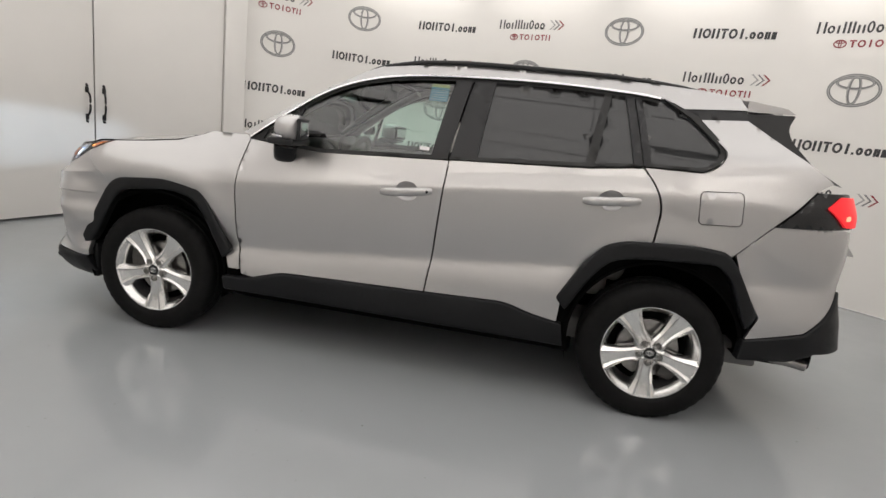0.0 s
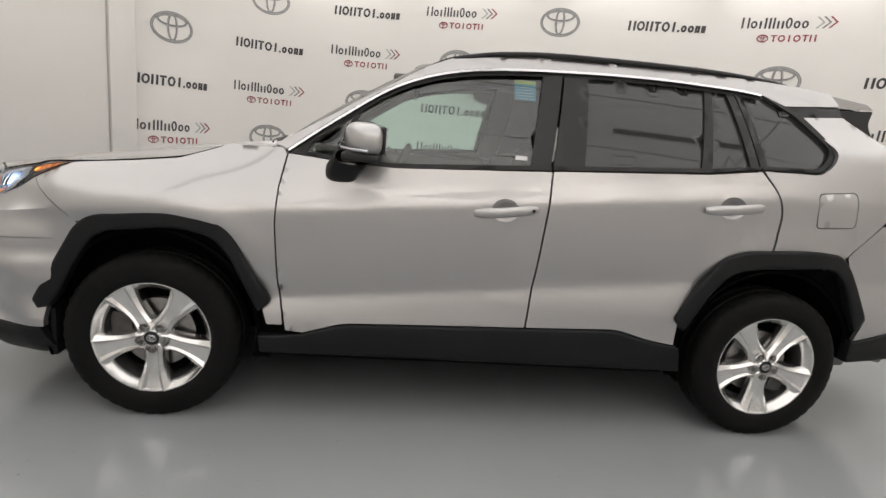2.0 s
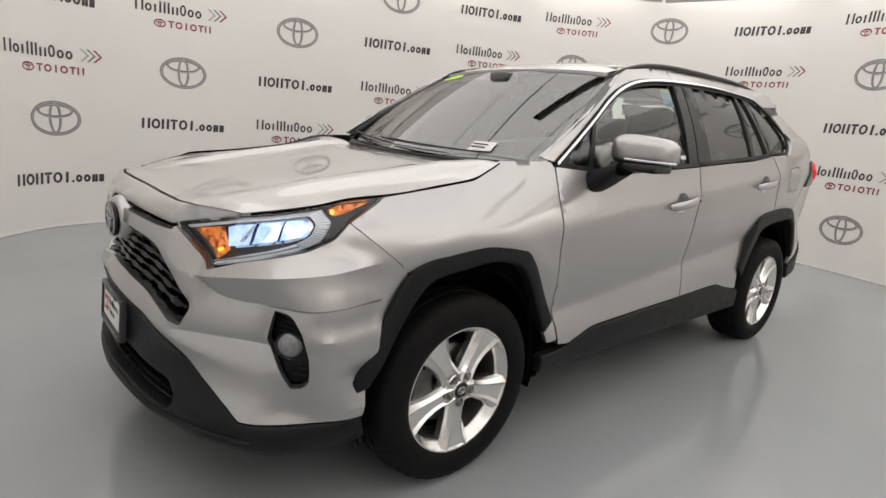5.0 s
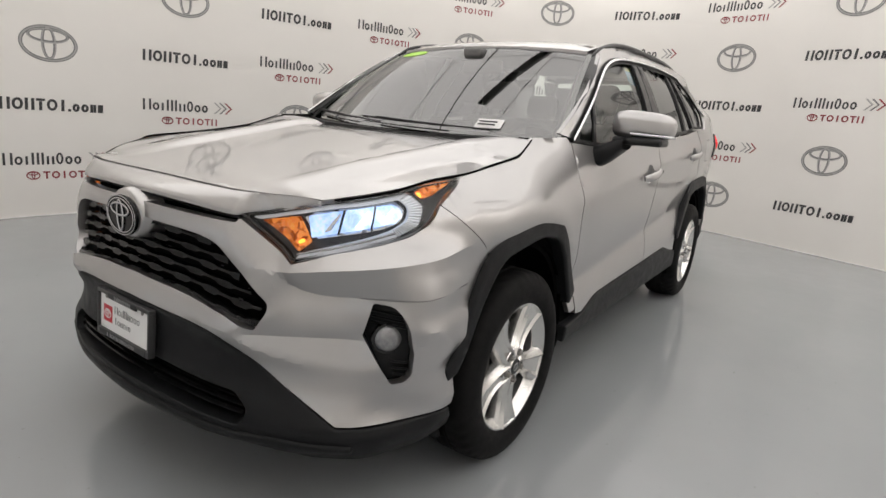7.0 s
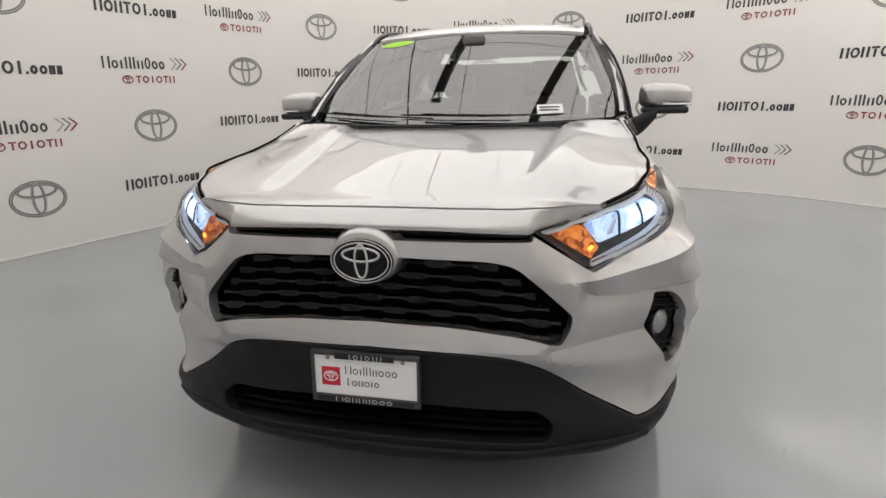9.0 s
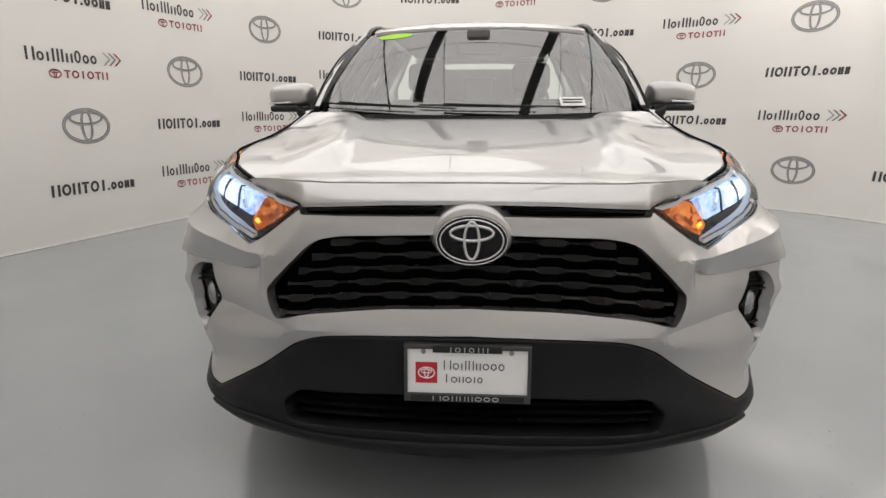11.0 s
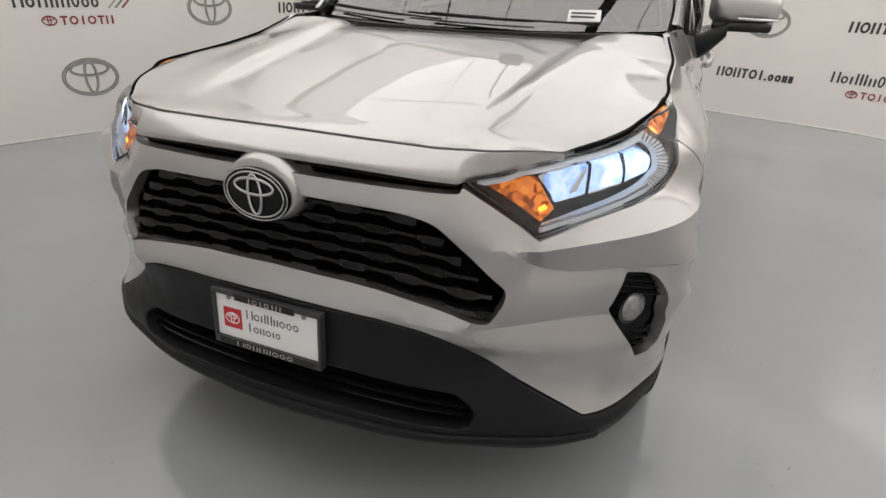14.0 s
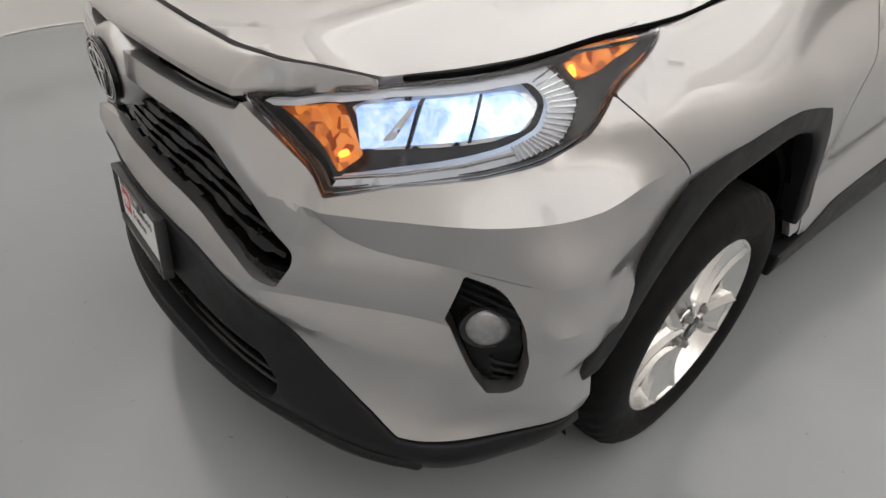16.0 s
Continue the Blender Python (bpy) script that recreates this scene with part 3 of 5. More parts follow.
HUB_X, HUB_Y, HUB_Z = 1.350, 0.882, 0.345


def step(a, b, x):
    t = np.clip((x - a) / (b - a), 0, 1)
    return t * t * (3 - 2 * t)


def profile_table(knots):
    """A smooth curve through the knots."""
    k = np.array(knots)
    slope = np.gradient(k[:, 1], k[:, 0])
    z = np.linspace(k[0, 0], k[-1, 0], 400)
    i = np.clip(np.searchsorted(k[:, 0], z, side="right") - 1, 0, len(k) - 2)
    w = k[i + 1, 0] - k[i, 0]
    t = (z - k[i, 0]) / w
    return z, ((2 * t**3 - 3 * t**2 + 1) * k[i, 1] + (t**3 - 2 * t**2 + t) * w * slope[i] + (3 * t**2 - 2 * t**3) * k[i + 1, 1] + (t**3 - t**2) * w * slope[i + 1])


def crisp_table(knots):
    """Straight runs between the knots, with hardly rounded bends."""
    k = np.array(knots)
    z = np.linspace(k[0, 0], k[-1, 0], 1600)
    return z, (np.interp(z - .002, k[:, 0], k[:, 1]) + np.interp(z, k[:, 0], k[:, 1]) + np.interp(z + .002, k[:, 0], k[:, 1])) / 3


TABLES = {name: profile_table(k) for name, k in (("nose", NOSE), ("corner", CORNER), ("flank", FLANK), ("tail", TAIL))}
TABLES["corner"] = crisp_table(CORNER)
_p = np.array(PLAN)
CURVE = catmull(np.vstack([_p[1] * (1, -1), _p, _p[-2] * (1, -1)]), 24)[24:-24]
ARC = np.r_[0, np.cumsum(np.hypot(*np.diff(CURVE, axis=0).T))]
UEND = ARC[-1]
_order = np.argsort(CURVE[:, 0])


def u_at(x):
    """The measure round the body at a place x along the car."""
    return np.interp(x, CURVE[_order, 0], ARC[_order])


def x_at(u):
    return float(np.interp(u, ARC, CURVE[:, 0]))


def plan_at(u):
    x, y = np.interp(u, ARC, CURVE[:, 0]), np.interp(u, ARC, CURVE[:, 1])
    e = 0.012
    tx = np.interp(u + e, ARC, CURVE[:, 0]) - np.interp(u - e, ARC, CURVE[:, 0])
    ty = np.interp(u + e, ARC, CURVE[:, 1]) - np.interp(u - e, ARC, CURVE[:, 1])
    n = np.hypot(tx, ty) + 1e-9
    return x, y, -ty / n, tx / n


# the front corner is cut in facets: a front face whose lean changes with height, and a flat side face
FRONT_N, SIDE_N = (.770, .638), (.492, .871)
FRONT_Z = [.36, .38, .48, .600, .606, .630, .660, .690, .706, .776, .80, .914, 1.0]
FRONT_C = [2.080, 2.074, 2.044, 2.008, 2.009, 2.015, 2.018, 2.018, 2.014, 2.012, 1.995, 1.945, 1.90]


def facet_depth(u, z):
    """How far the front face and the side face lie inside the plan."""
    x, y, nx, ny = plan_at(u)
    front = (FRONT_N[0] * x + FRONT_N[1] * y - np.interp(z, FRONT_Z, FRONT_C)) / np.maximum(.3, -(FRONT_N[0] * nx + FRONT_N[1] * ny))
    front = front + .024 * step(.565, .62, u) * (1 - step(.72, .86, u)) * np.interp(z, [.61, .73], [0, 1])
    flat = (SIDE_N[0] * x + SIDE_N[1] * y - 1.6675 - .040 * step(.54, .74, z)) / np.maximum(.3, -(SIDE_N[0] * nx + SIDE_N[1] * ny))
    return front, np.maximum(flat, -.013 - 10 * np.maximum(0, 1.0 - u))


def brow_at(u):
    """Height of the brow's edge below the lamps; it climbs towards the wheel arch."""
    return np.interp(u, [.55, .69, .79, .91, 1.0, 1.13, 1.30], [.776, .794, .806, .823, .834, .850, .862])


def seam_at(u):
    """Height of the seam under the brow."""
    return np.interp(u, [.57, .60, .64, .69, .74, 1.0], [.770, .752, .733, .724, .722, .738])


def corner_depth(u, z):
    """Front half of the car: nose, front face, side face, and the brow below the lamps with its undercut."""
    brow = brow_at(u)
    nose = np.interp(z, *TABLES["nose"]) - .035 * step(.25, .53, u) * step(.50, .60, z) * np.clip((.90 - z) / .18, 0, 1)
    front, flat = facet_depth(u, np.maximum(z, .38))
    g = step(.565, .62, u)
    low = .004 * np.logaddexp(np.logaddexp(front / .004, nose / .004), flat / .004)
    bulge = .012 * np.exp(-((u - .98) / .14) ** 2)
    stretch = np.where(z < .90, .776 + (z - brow) * .124 / (.90 - brow), z)
    above = np.interp(stretch, *TABLES["corner"]) - bulge
    seam = seam_at(u)
    t = np.clip((brow - z) / np.maximum(.01, brow - seam), 0, 1)
    face = np.minimum(low, -bulge + .026 * t * (1 - step(.86, .98, u)))
    under = np.clip((seam - z) / .008, 0, 1)
    below = face + (low - face) * under
    upper = .004 * np.logaddexp((front - .024 * g) / .004, nose / .004)
    d = np.where(z > brow, upper * (1 - g) + above * g, (low - .024 * g * (1 - t)) * (1 - g) + below * g)
    # the lamp's inner corner stands as far forward as the lip above it
    d = d - .024 * np.exp(-((u - .545) / .042) ** 2) * step(.885, .922, z)
    k = np.clip((.40 - z) / .05, 0, 1) * step(.50, .70, u)
    # the corner is squarer than the plan, outside the fog lamp
    d = d - .030 * np.exp(-((u - .925) / .105) ** 2) * np.interp(z, [.42, .52, .64, .76, .83, .885], [0, .7, 1, .85, .30, 0])
    d = d - .021 * np.exp(-((u - 1.0) / .09) ** 2) * np.interp(z, [.37, .45, .55, .72, .80], [0, .8, 1, 1, .15])
    return d + (np.interp(z, *TABLES["corner"]) + .034 * step(.78, 1.0, u) - d) * k


def skin(u, z, out=0.0):
    """A place on the car's skin; u below nought lies on the other flank."""
    side = np.where(np.asarray(u) < 0, -1.0, 1.0)
    u = np.abs(np.asarray(u, float))
    z = np.asarray(z, float)
    x, y, nx, ny = plan_at(u)
    tail = step(UEND - 1.0, UEND - .55, u)
    late = .15 * (1 - step(.70, .82, z))
    w = step(1.0 + late, 1.2 + late, u)
    rise = np.clip((.4 - x) * .10, -.06, .17) * step(.42, .6, z) * (1 - step(1.2, 1.5, z)) * w
    d = corner_depth(u, z) * (1 - w) + np.interp(z - rise, *TABLES["flank"]) * w * (1 - tail) + np.interp(z, *TABLES["tail"]) * tail
    d = d + (.055 + .03 * step(1.2, 1.6, x)) * step(.4, 1.5, x) * np.clip((z - .93) / .12, 0, 2) ** 1.5
    for hub in (HUB_X, -HUB_X):
        far = np.hypot(x - hub, z - .36)
        d = d - .010 * w * np.exp(-((far - .55) / .06) ** 2) * step(.55, .75, z)
    # the skin draws in towards the front wheel arch
    d = d + .014 * step(1.02, 1.17, u) * (1 - step(1.30, 1.42, u)) * (1 - step(.80, .87, z))
    d = d - out
    return np.stack([x + nx * d, side * (y + ny * d), z + 0 * x], -1)


def flank(side):
    """The skin by (x, z) along one flank."""
    return lambda x, z, out=0.0: skin(u_at(x), z, out) * np.array((1, side, 1))


def flare_face(side):
    """A plain, even face along the flank for the wheel arch flares."""
    def lift_(x, z, out=0.0):
        px, py, nx, ny = plan_at(u_at(x))
        d = .012 * step(.72, .95, np.asarray(z, float)) + .010 * step(1.50, 1.68, x) - out
        return np.stack([px + nx * d, side * (py + ny * d), z + 0 * px], -1)
    return lift_


def glass_face(side):
    """The evenly bowed face of the side windows."""
    F_ = flank(side)

    def lift_(x, z, out=0.0):
        x, z = np.asarray(x, float), np.asarray(z, float)
        a, b = F_(x, 1.12 + 0 * x), F_(x, 1.58 + 0 * x)
        t = ((z - 1.12) / .46)[..., None]
        bow = (.022 * 4 * t * (1 - t) + np.asarray(out)[..., None]) * np.array((0, side * .86, .5))
        return a + (b - a) * t + bow
    return lift_


def around(side):
    return lambda u, z, out=0.0: skin(u, z, out) * np.array((1, side, 1))


car = tagged(new("car"), "silver sport utility car with black lower trim and lamps lit", "car")

# heights over the plan: bonnet and roof
HOOD_X = [.85, 1.0, 1.2, 1.5, 1.8, 2.04, 2.13, 2.19, 2.26]
HOOD_Z = [1.155, 1.138, 1.111, 1.066, 1.020, .985, .973, .957, .930]


RIM = [skin(u, z, -.012)[:2] for u, z in ((.70, .962), (.80, .977), (.90, .990), (1.00, 1.005), (1.10, 1.022))] + [skin(u_at(x), z, -.013)[:2] for x, z in ((1.60, 1.036), (1.45, 1.054), (1.272, 1.080), (1.18, 1.108), (1.11, 1.134))]
RIM_X, RIM_Y = (np.array([float(p[k]) for p in RIM[::-1]]) for k in (0, 1))


def hood(x, y, out=0.0):
    a = np.abs(y)
    spine = np.interp(x, *profile_table(list(zip(HOOD_X, HOOD_Z))))
    z = spine - .012 * a ** 2.2
    ridge = .42 + .12 * (1.9 - x)
    z = z + .018 * step(ridge - .045, ridge + .0, a) * (1 - step(ridge + .02, ridge + .20, a)) * step(2.1, 1.7, x)
    z = z - .02 * step(1.25, 1.02, x) * (1 - step(.5, .66, a))
    # along its sides the hood meets the lamps and wings
    side_y = np.interp(x, RIM_X, RIM_Y)
    side_z = np.interp(x, [1.09, 1.18, 1.27, 1.45, 1.60, 1.70, 1.80, 1.91, 2.03], [1.142, 1.108, 1.078, 1.052, 1.036, 1.026, 1.012, .992, .964])
    z = z + (side_z - (spine - .012 * side_y ** 2.2)) * np.clip(a / side_y, 0, 1) ** 4 * step(1.02, 1.10, x) * (1 - step(2.03, 2.2, x))
    return np.stack([x, y, z + out], -1)


ROOF_X = [-1.90, -1.75, -1.5, -1.2, -.8, -.3, 0.0, .2, .34]
ROOF_Z = [1.582, 1.614, 1.652, 1.672, 1.679, 1.674, 1.650, 1.616, 1.577]


def roof(x, y, out=0.0):
    z = np.interp(x, *profile_table(list(zip(ROOF_X, ROOF_Z)))) - .035 * (np.abs(y) / .58) ** 2.5
    return np.stack([x, y, z + out], -1)


def screen(s, t, out=0.0):
    """Windscreen: s from side to side (-1..1), t from foot to head (0..1)."""
    s, t = np.asarray(s, float), np.asarray(t, float)
    x = (1.03 - .17 * s**2) * (1 - t) + (.335 - .055 * s**2) * t
    y = s * (.752 * (1 - t) + .603 * t)
    z = (1.128 + .018 * s**2) * (1 - t) + (1.578 - .030 * s**2) * t
    bow = .035 * 4 * t * (1 - t) * .5 + out
    return np.stack([x + .5 * bow, y, z + .86 * bow], -1)


# near-black tube laid in the hood gap draws the gap's shade
HOOD_GAP = [skin(u, z, -.006) for u, z in ((.71, .963), (.80, .977), (.90, .990), (1.00, 1.005), (1.10, 1.022))] + [skin(u_at(x), z, -.007) for x, z in ((1.60, 1.036), (1.45, 1.054), (1.272, 1.080), (1.18, 1.108), (1.11, 1.134))]
for side in (1, -1):
    part("hood_gap_shade", tube(catmull([tuple(p * (1, side, 1) + (0, 0, .001)) for p in HOOD_GAP], 5), .009, .009, 6), VOID, car, smooth=60)
rim_points = [(float(a), float(b)) for a, b in zip(RIM_X[::-1], RIM_Y[::-1])]
bonnet_edge = [(2.136, 0), (2.138, .2), (2.135, .37, .06), (2.112, .485, .04), (2.068, .552, .03), (2.032, .60)] + rim_points + [(1.07, .66), (1.02, .45), (1.045, 0)]
sheet("hood", [(p[0], p[1]) for p in bonnet_edge] + [(p[0], -p[1]) for p in reversed(bonnet_edge) if p[1]], hood, PAINT, car, "silver hood with two raised ridges", h=.022, r=.03, thick=.03)
GAP_Y, GAP_X = [0, .2, .37, .485, .552, .60], [2.136, 2.138, 2.135, 2.112, 2.068, 2.032]
LAMP_TOP = np.array([skin(u, z) for u, z in ((.465, .922), (.50, .928), (.54, .935), (.58, .942), (.62, .948), (.66, .955), (.695, .961))])
LIP = np.vstack([[(2.226, 0, .941), (2.214, .2, .937), (2.192, .36, .928), (2.176, .425, .9245)], LAMP_TOP + (-.004, -.003, .004)])


def nose(y, t, out=0.0):
    """The turned-down lip ahead of the hood; t from the hood's edge (0) to the slot and the lamps (.08)."""
    a, t = np.abs(y), np.clip(t / .08, 0, 1)
    x0, x1 = np.interp(a, GAP_Y, GAP_X) + .009, np.interp(a, LIP[:, 1], LIP[:, 0])
    x1 = np.maximum(x1, x0 + .001)
    top, low = hood(x0 - .009, y)[..., 2] - .001, np.interp(a, LIP[:, 1], LIP[:, 2])
    return np.stack([x0 + (x1 - x0) * t, y, top + (np.minimum(low, top - .001) - top) * (.3 * t + .7 * t ** 2) + out], -1)


sheet("nose_panel", [(-.606, 0), (.606, 0), (.606, .08), (-.606, .08)], nose, PAINT, car, h=.012, r=.002, thick=.010, edge=.012, drop=.003)
roof_edge = [(.345, 0), (.33, .3), (.29, .575), (0, .578), (-.5, .578), (-1.2, .575), (-1.62, .565), (-1.66, .3), (-1.66, 0)]
sheet("roof", [(p[0], p[1]) for p in roof_edge] + [(p[0], -p[1]) for p in reversed(roof_edge) if p[1]], roof, PAINT, car, h=.04, r=.02, thick=.02)
sheet("windscreen", [(-1, 0), (1, 0), (1, 1), (-1, 1)], screen, SCREEN_GLASS, car, "clear windscreen with stickers", h=.06, r=.02, thick=0, out=-.004)
black_band = [(-1, 0), (1, 0), (1, 1), (-1, 1)]
sheet("screen_border", black_band, screen, GLOSS_BLACK, car, "black printed border of the windscreen", h=.06, r=.02, thick=.004, out=-.007, holes=[[(-.94, .035, .05), (.94, .035, .05), (.945, .96, .05), (-.945, .96, .05)]])

# front cover, in one piece across the nose
creases = []
for z in np.arange(.385, .705, .007):
    us = np.linspace(.70, 1.0, 601)
    gap = np.diff(np.sign(np.subtract(*facet_depth(us, z + 0 * us))))
    if gap.any():
        creases.append((us[int(np.argmax(gap != 0))], z))
for u in np.arange(.575, 1.16, .008):
    brow = float(brow_at(u))
    seam = float(seam_at(u))
    creases += [(u, brow), (u, seam), (u, seam - .008), (u, .600)]
for z in np.arange(.48, .86, .008):
    us = np.linspace(.44, .62, 361)
    gap = np.diff(np.sign(facet_depth(us, z + 0 * us)[0] - (np.interp(z, *TABLES["nose"]) - .035 * step(.25, .53, us) * step(.50, .60, z) * np.clip((.90 - z) / .18, 0, 1))))
    if gap.any():
        creases.append((us[int(np.argmax(gap != 0))], z))
creases += [(-a, b) for a, b in creases]
cover = [(0, .903), (.447, .893), (.452, .905), (.615, .802), (.72, .835), (.85, .864), (.935, .885), (1.012, .918), (1.068, .963), (1.14, .905), (1.222, .838), (1.26, .80), (1.215, .66), (1.13, .50), (1.115, .37),
         (.93, .372), (.752, .372), (.60, .463), (.457, .563, .04), (.389, .589, .05), (.122, .603), (0, .607)]
grille_hole = [(0, .862), (.10, .858), (.33, .848, .03), (.40, .833, .03), (.475, .767), (.556, .690, .03), (.552, .664, .02), (.520, .614, .01), (.432, .640, .04), (.2, .66), (0, .668)]
fog_hole = [(.838, .712, .008), (.895, .711, .025), (.926, .66, .02), (.944, .58), (.945, .51, .015), (.926, .489, .01), (.893, .485, .004), (.811, .616, .006)]
front_cover = sheet("front_cover", mirrored(cover), skin, PAINT, car, "silver front cover round the grille", h=.014, r=.006, thick=.03, extra=creases,
      holes=[mirrored(grille_hole), fog_hole, [(-a, *b) for a, *b in fog_hole]])
front_cover.data.set_sharp_from_angle(angle=radians(16))
black_low = [(0, .603), (.122, .599), (.389, .585, .05), (.457, .559, .04), (.598, .459), (.752, .367), (.93, .367), (1.10, .365), (1.14, .28), (1.10, .235), (.9, .235), (.5, .232), (0, .232)]
slot = [(0, .447), (.20, .440), (.46, .424, .02), (.508, .386, .02), (.486, .335, .02), (.2, .350), (0, .354)]
sheet("front_bumper", mirrored(black_low), skin, PLASTIC, car, "matt black plastic front bumper", h=.02, r=.006, thick=.05, out=.004, edge=.006, drop=.004, holes=[mirrored(slot)])
lip = [(0, .330), (.45, .314), (.62, .325), (.80, .320), (.80, .29), (.6, .265), (0, .262)]
sheet("bumper_lip", mirrored(lip), skin, PLASTIC, car, h=.02, r=.012, thick=.04, out=.018, edge=.02, drop=.016)
sheet("slot_backing", mirrored([(0, .47), (.54, .46), (.54, .31), (0, .33)]), skin, VOID, car, h=.04, thick=0, out=-.06)
for i in range(3):
    z0 = .382 + .021 * i
    bar_line = [skin(u, z0 - .02 * (abs(u) / .48) ** 2, -.03) for u in np.linspace(-.485, .485, 24)]
    part("slot_bar", tube(bar_line, .03, .008, 6), GRILLE_BLACK, car, smooth=50)

# grille: dark back, frame and slats with trapezoid teeth
grille = sheet("grille", mirrored([(0, .875), (.34, .86), (.42, .845), (.57, .69), (.565, .60), (.45, .63), (0, .66)]), skin, VOID, car, "black mesh grille with trapezoid slats", h=.03, thick=0, out=-.07)


def half_width(z):
    return np.interp(z, [.60, .64, .69, .77, .835, .862], [.535, .55, .548, .47, .395, .32])


def slat(z0, thick, phase):
    """One slat: a thin bar whose lower edge carries trapezoid teeth."""
    step_u, pts_lo, pts_hi = .066, [], []
    w = half_width(z0) - .008
    sag = lambda u: -.028 * (abs(u) / .5) ** 1.6
    us = np.arange(-w, w + .001, .0062)
    for u in us:
        k = ((u / step_u + phase) % 2)
        tooth = np.clip(min(k, 2 - k) * 4.0 - 1.6, 0, 1)
        pts_hi.append((u, z0 + thick / 2 + sag(u) + .004 * tooth))
        pts_lo.append((u, z0 - thick / 2 + sag(u) - .008 * tooth))
    n = len(us)
    hi, lo = np.array(pts_hi), np.array(pts_lo)
    rows = [skin(hi[:, 0], hi[:, 1], -.040), skin(hi[:, 0], hi[:, 1], -.020), skin(lo[:, 0], lo[:, 1], -.016), skin(lo[:, 0], lo[:, 1], -.040)]
    verts = [p for r in rows for p in r]
    faces = [(i * n + j, i * n + j + 1, (i + 1) * n + j + 1, (i + 1) * n + j) for i in range(3) for j in range(n - 1)]
    return link_mesh("slat", verts, faces, GRILLE_BLACK, grille, smooth=False)


for i in range(6):
    slat(.844 - i * .0365, .006, i % 2)

# slot between hood and cover
sheet("upper_slot", mirrored([(0, .935), (.30, .93), (.452, .918), (.447, .893), (0, .903)]), skin, GLOSS_BLACK, car, "black slot under the hood edge", h=.02, thick=0, out=-.05)
part("slot_bar", tube([skin(u, .916 - .016 * (abs(u) / .45) ** 2, -.026) for u in np.linspace(-.44, .44, 24)], .016, .006, 6), SATIN_BLACK, car, smooth=50)

# badge on a silver boss
boss = lathe([(0, .0), (.084, -.001), (.092, -.008), (.100, -.03), (.108, -.07)], 48)
bmesh.ops.transform(boss, matrix=pose(2.252, 0, .856, 0, 0, -90) @ Matrix.Diagonal((1.0, 1, .78, 1)), verts=boss.verts)
badge = part("badge", boss, PAINT, car, "oval badge on a silver boss", smooth=50)


def oval_disc(mx, a, b, y0, y1, rim=0.0):
    bm = lathe([(0, y1), (1 - rim, y1), (1, y1 - .3 * (y1 - y0)), (1, y0)], 48)
    bmesh.ops.transform(bm, matrix=mx @ Matrix.Diagonal((a, 1, b, 1)), verts=bm.verts)
    return bm


def oval_ring(mx, cx, cz, a, b, w, y, n=44, r=0.5):
    path = [mx @ Vector((cx + a * math.cos(t), y, cz + b * math.sin(t))) for t in np.linspace(0, 2 * math.pi, n)]
    return tube(path, w, w * r, 8, False, up=tuple(mx.to_3x3() @ Vector((0, 1, 0))))


BADGE = pose(2.258, 0, .850, 0, 0, -90)
part("badge_field", oval_disc(BADGE, .086, .060, -.002, .006), GRILLE_BLACK, badge, smooth=40)
for ring_ in (oval_ring(BADGE, 0, 0, .083, .058, .003, .007), oval_ring(BADGE, 0, 0, .074, .050, .004, .008), oval_ring(BADGE, 0, 0, .017, .045, .007, .009), oval_ring(BADGE, 0, .018, .050, .018, .007, .009)):
    part("badge_ring", ring_, CHROME, badge, "chrome ring", smooth=70)

# plate
PLATE = pose(2.268, -.008, .516, 4, 0, -90)


def plate_box(x0, x1, z0, z1, y0, y1, bevel=.001):
    return box((-x1, y0, z0), (-x0, y1, z1), bevel, 2, PLATE)


plate = part("plate_frame", join(plate_box(-.156, .156, .062, .074, -.012, .010), plate_box(-.156, .156, -.074, -.054, -.012, .010), plate_box(-.156, -.148, -.054, .062, -.012, .010), plate_box(.148, .156, -.054, .062, -.012, .010)),
             GREY_FRAME, car, "dark grey frame round a white show plate", smooth=40)
part("plate", plate_box(-.15, .15, -.056, .064, -.008, .002), WHITE_PLATE, plate, "white show plate with red square")
part("plate_mount", plate_box(-.150, .150, -.05, .060, -.045, -.012, .004), PLASTIC, plate)
part("frame_tab", join(plate_box(-.085, .085, .054, .072, .006, .0112), plate_box(-.140, .140, -.072, -.056, .006, .0112)), SATIN_BLACK, plate)
part("red_square", plate_box(-.128, -.074, -.028, .026, .001, .003, 0), RED_INK, plate)
part("square_mark", join(oval_ring(PLATE, .101, -.001, .020, .014, .003, .0035, 28), oval_ring(PLATE, .101, -.001, .005, .012, .0025, .0035, 20), oval_ring(PLATE, .101, .003, .013, .005, .0025, .0035, 20)), WHITE_PLATE, plate)


def plate_row(letters, x, z0, rise, ink, y, stroke):
    """A row of plain stems and rings on the plate."""
    for kind_, w in letters:
        top = z0 + (rise if kind_.isupper() else .72 * rise)
        if kind_ in "oO":
            bm = oval_ring(PLATE, -(x + w / 2), (z0 + top) / 2, w / 2 - stroke / 2, (top - z0) / 2 - stroke / 2, stroke, y - .0005, 20, .3)
        elif kind_ in "nN":
            bm = join(plate_box(x, x + stroke, z0, top, y - .001, y, 0), plate_box(x + w - stroke, x + w, z0, top, y - .001, y, 0))
        else:
            bm = plate_box(x + w / 2 - stroke / 2, x + w / 2 + stroke / 2, z0, top, y - .001, y, 0)
        part("plate_mark", bm, ink, plate)
        x += w + .0038


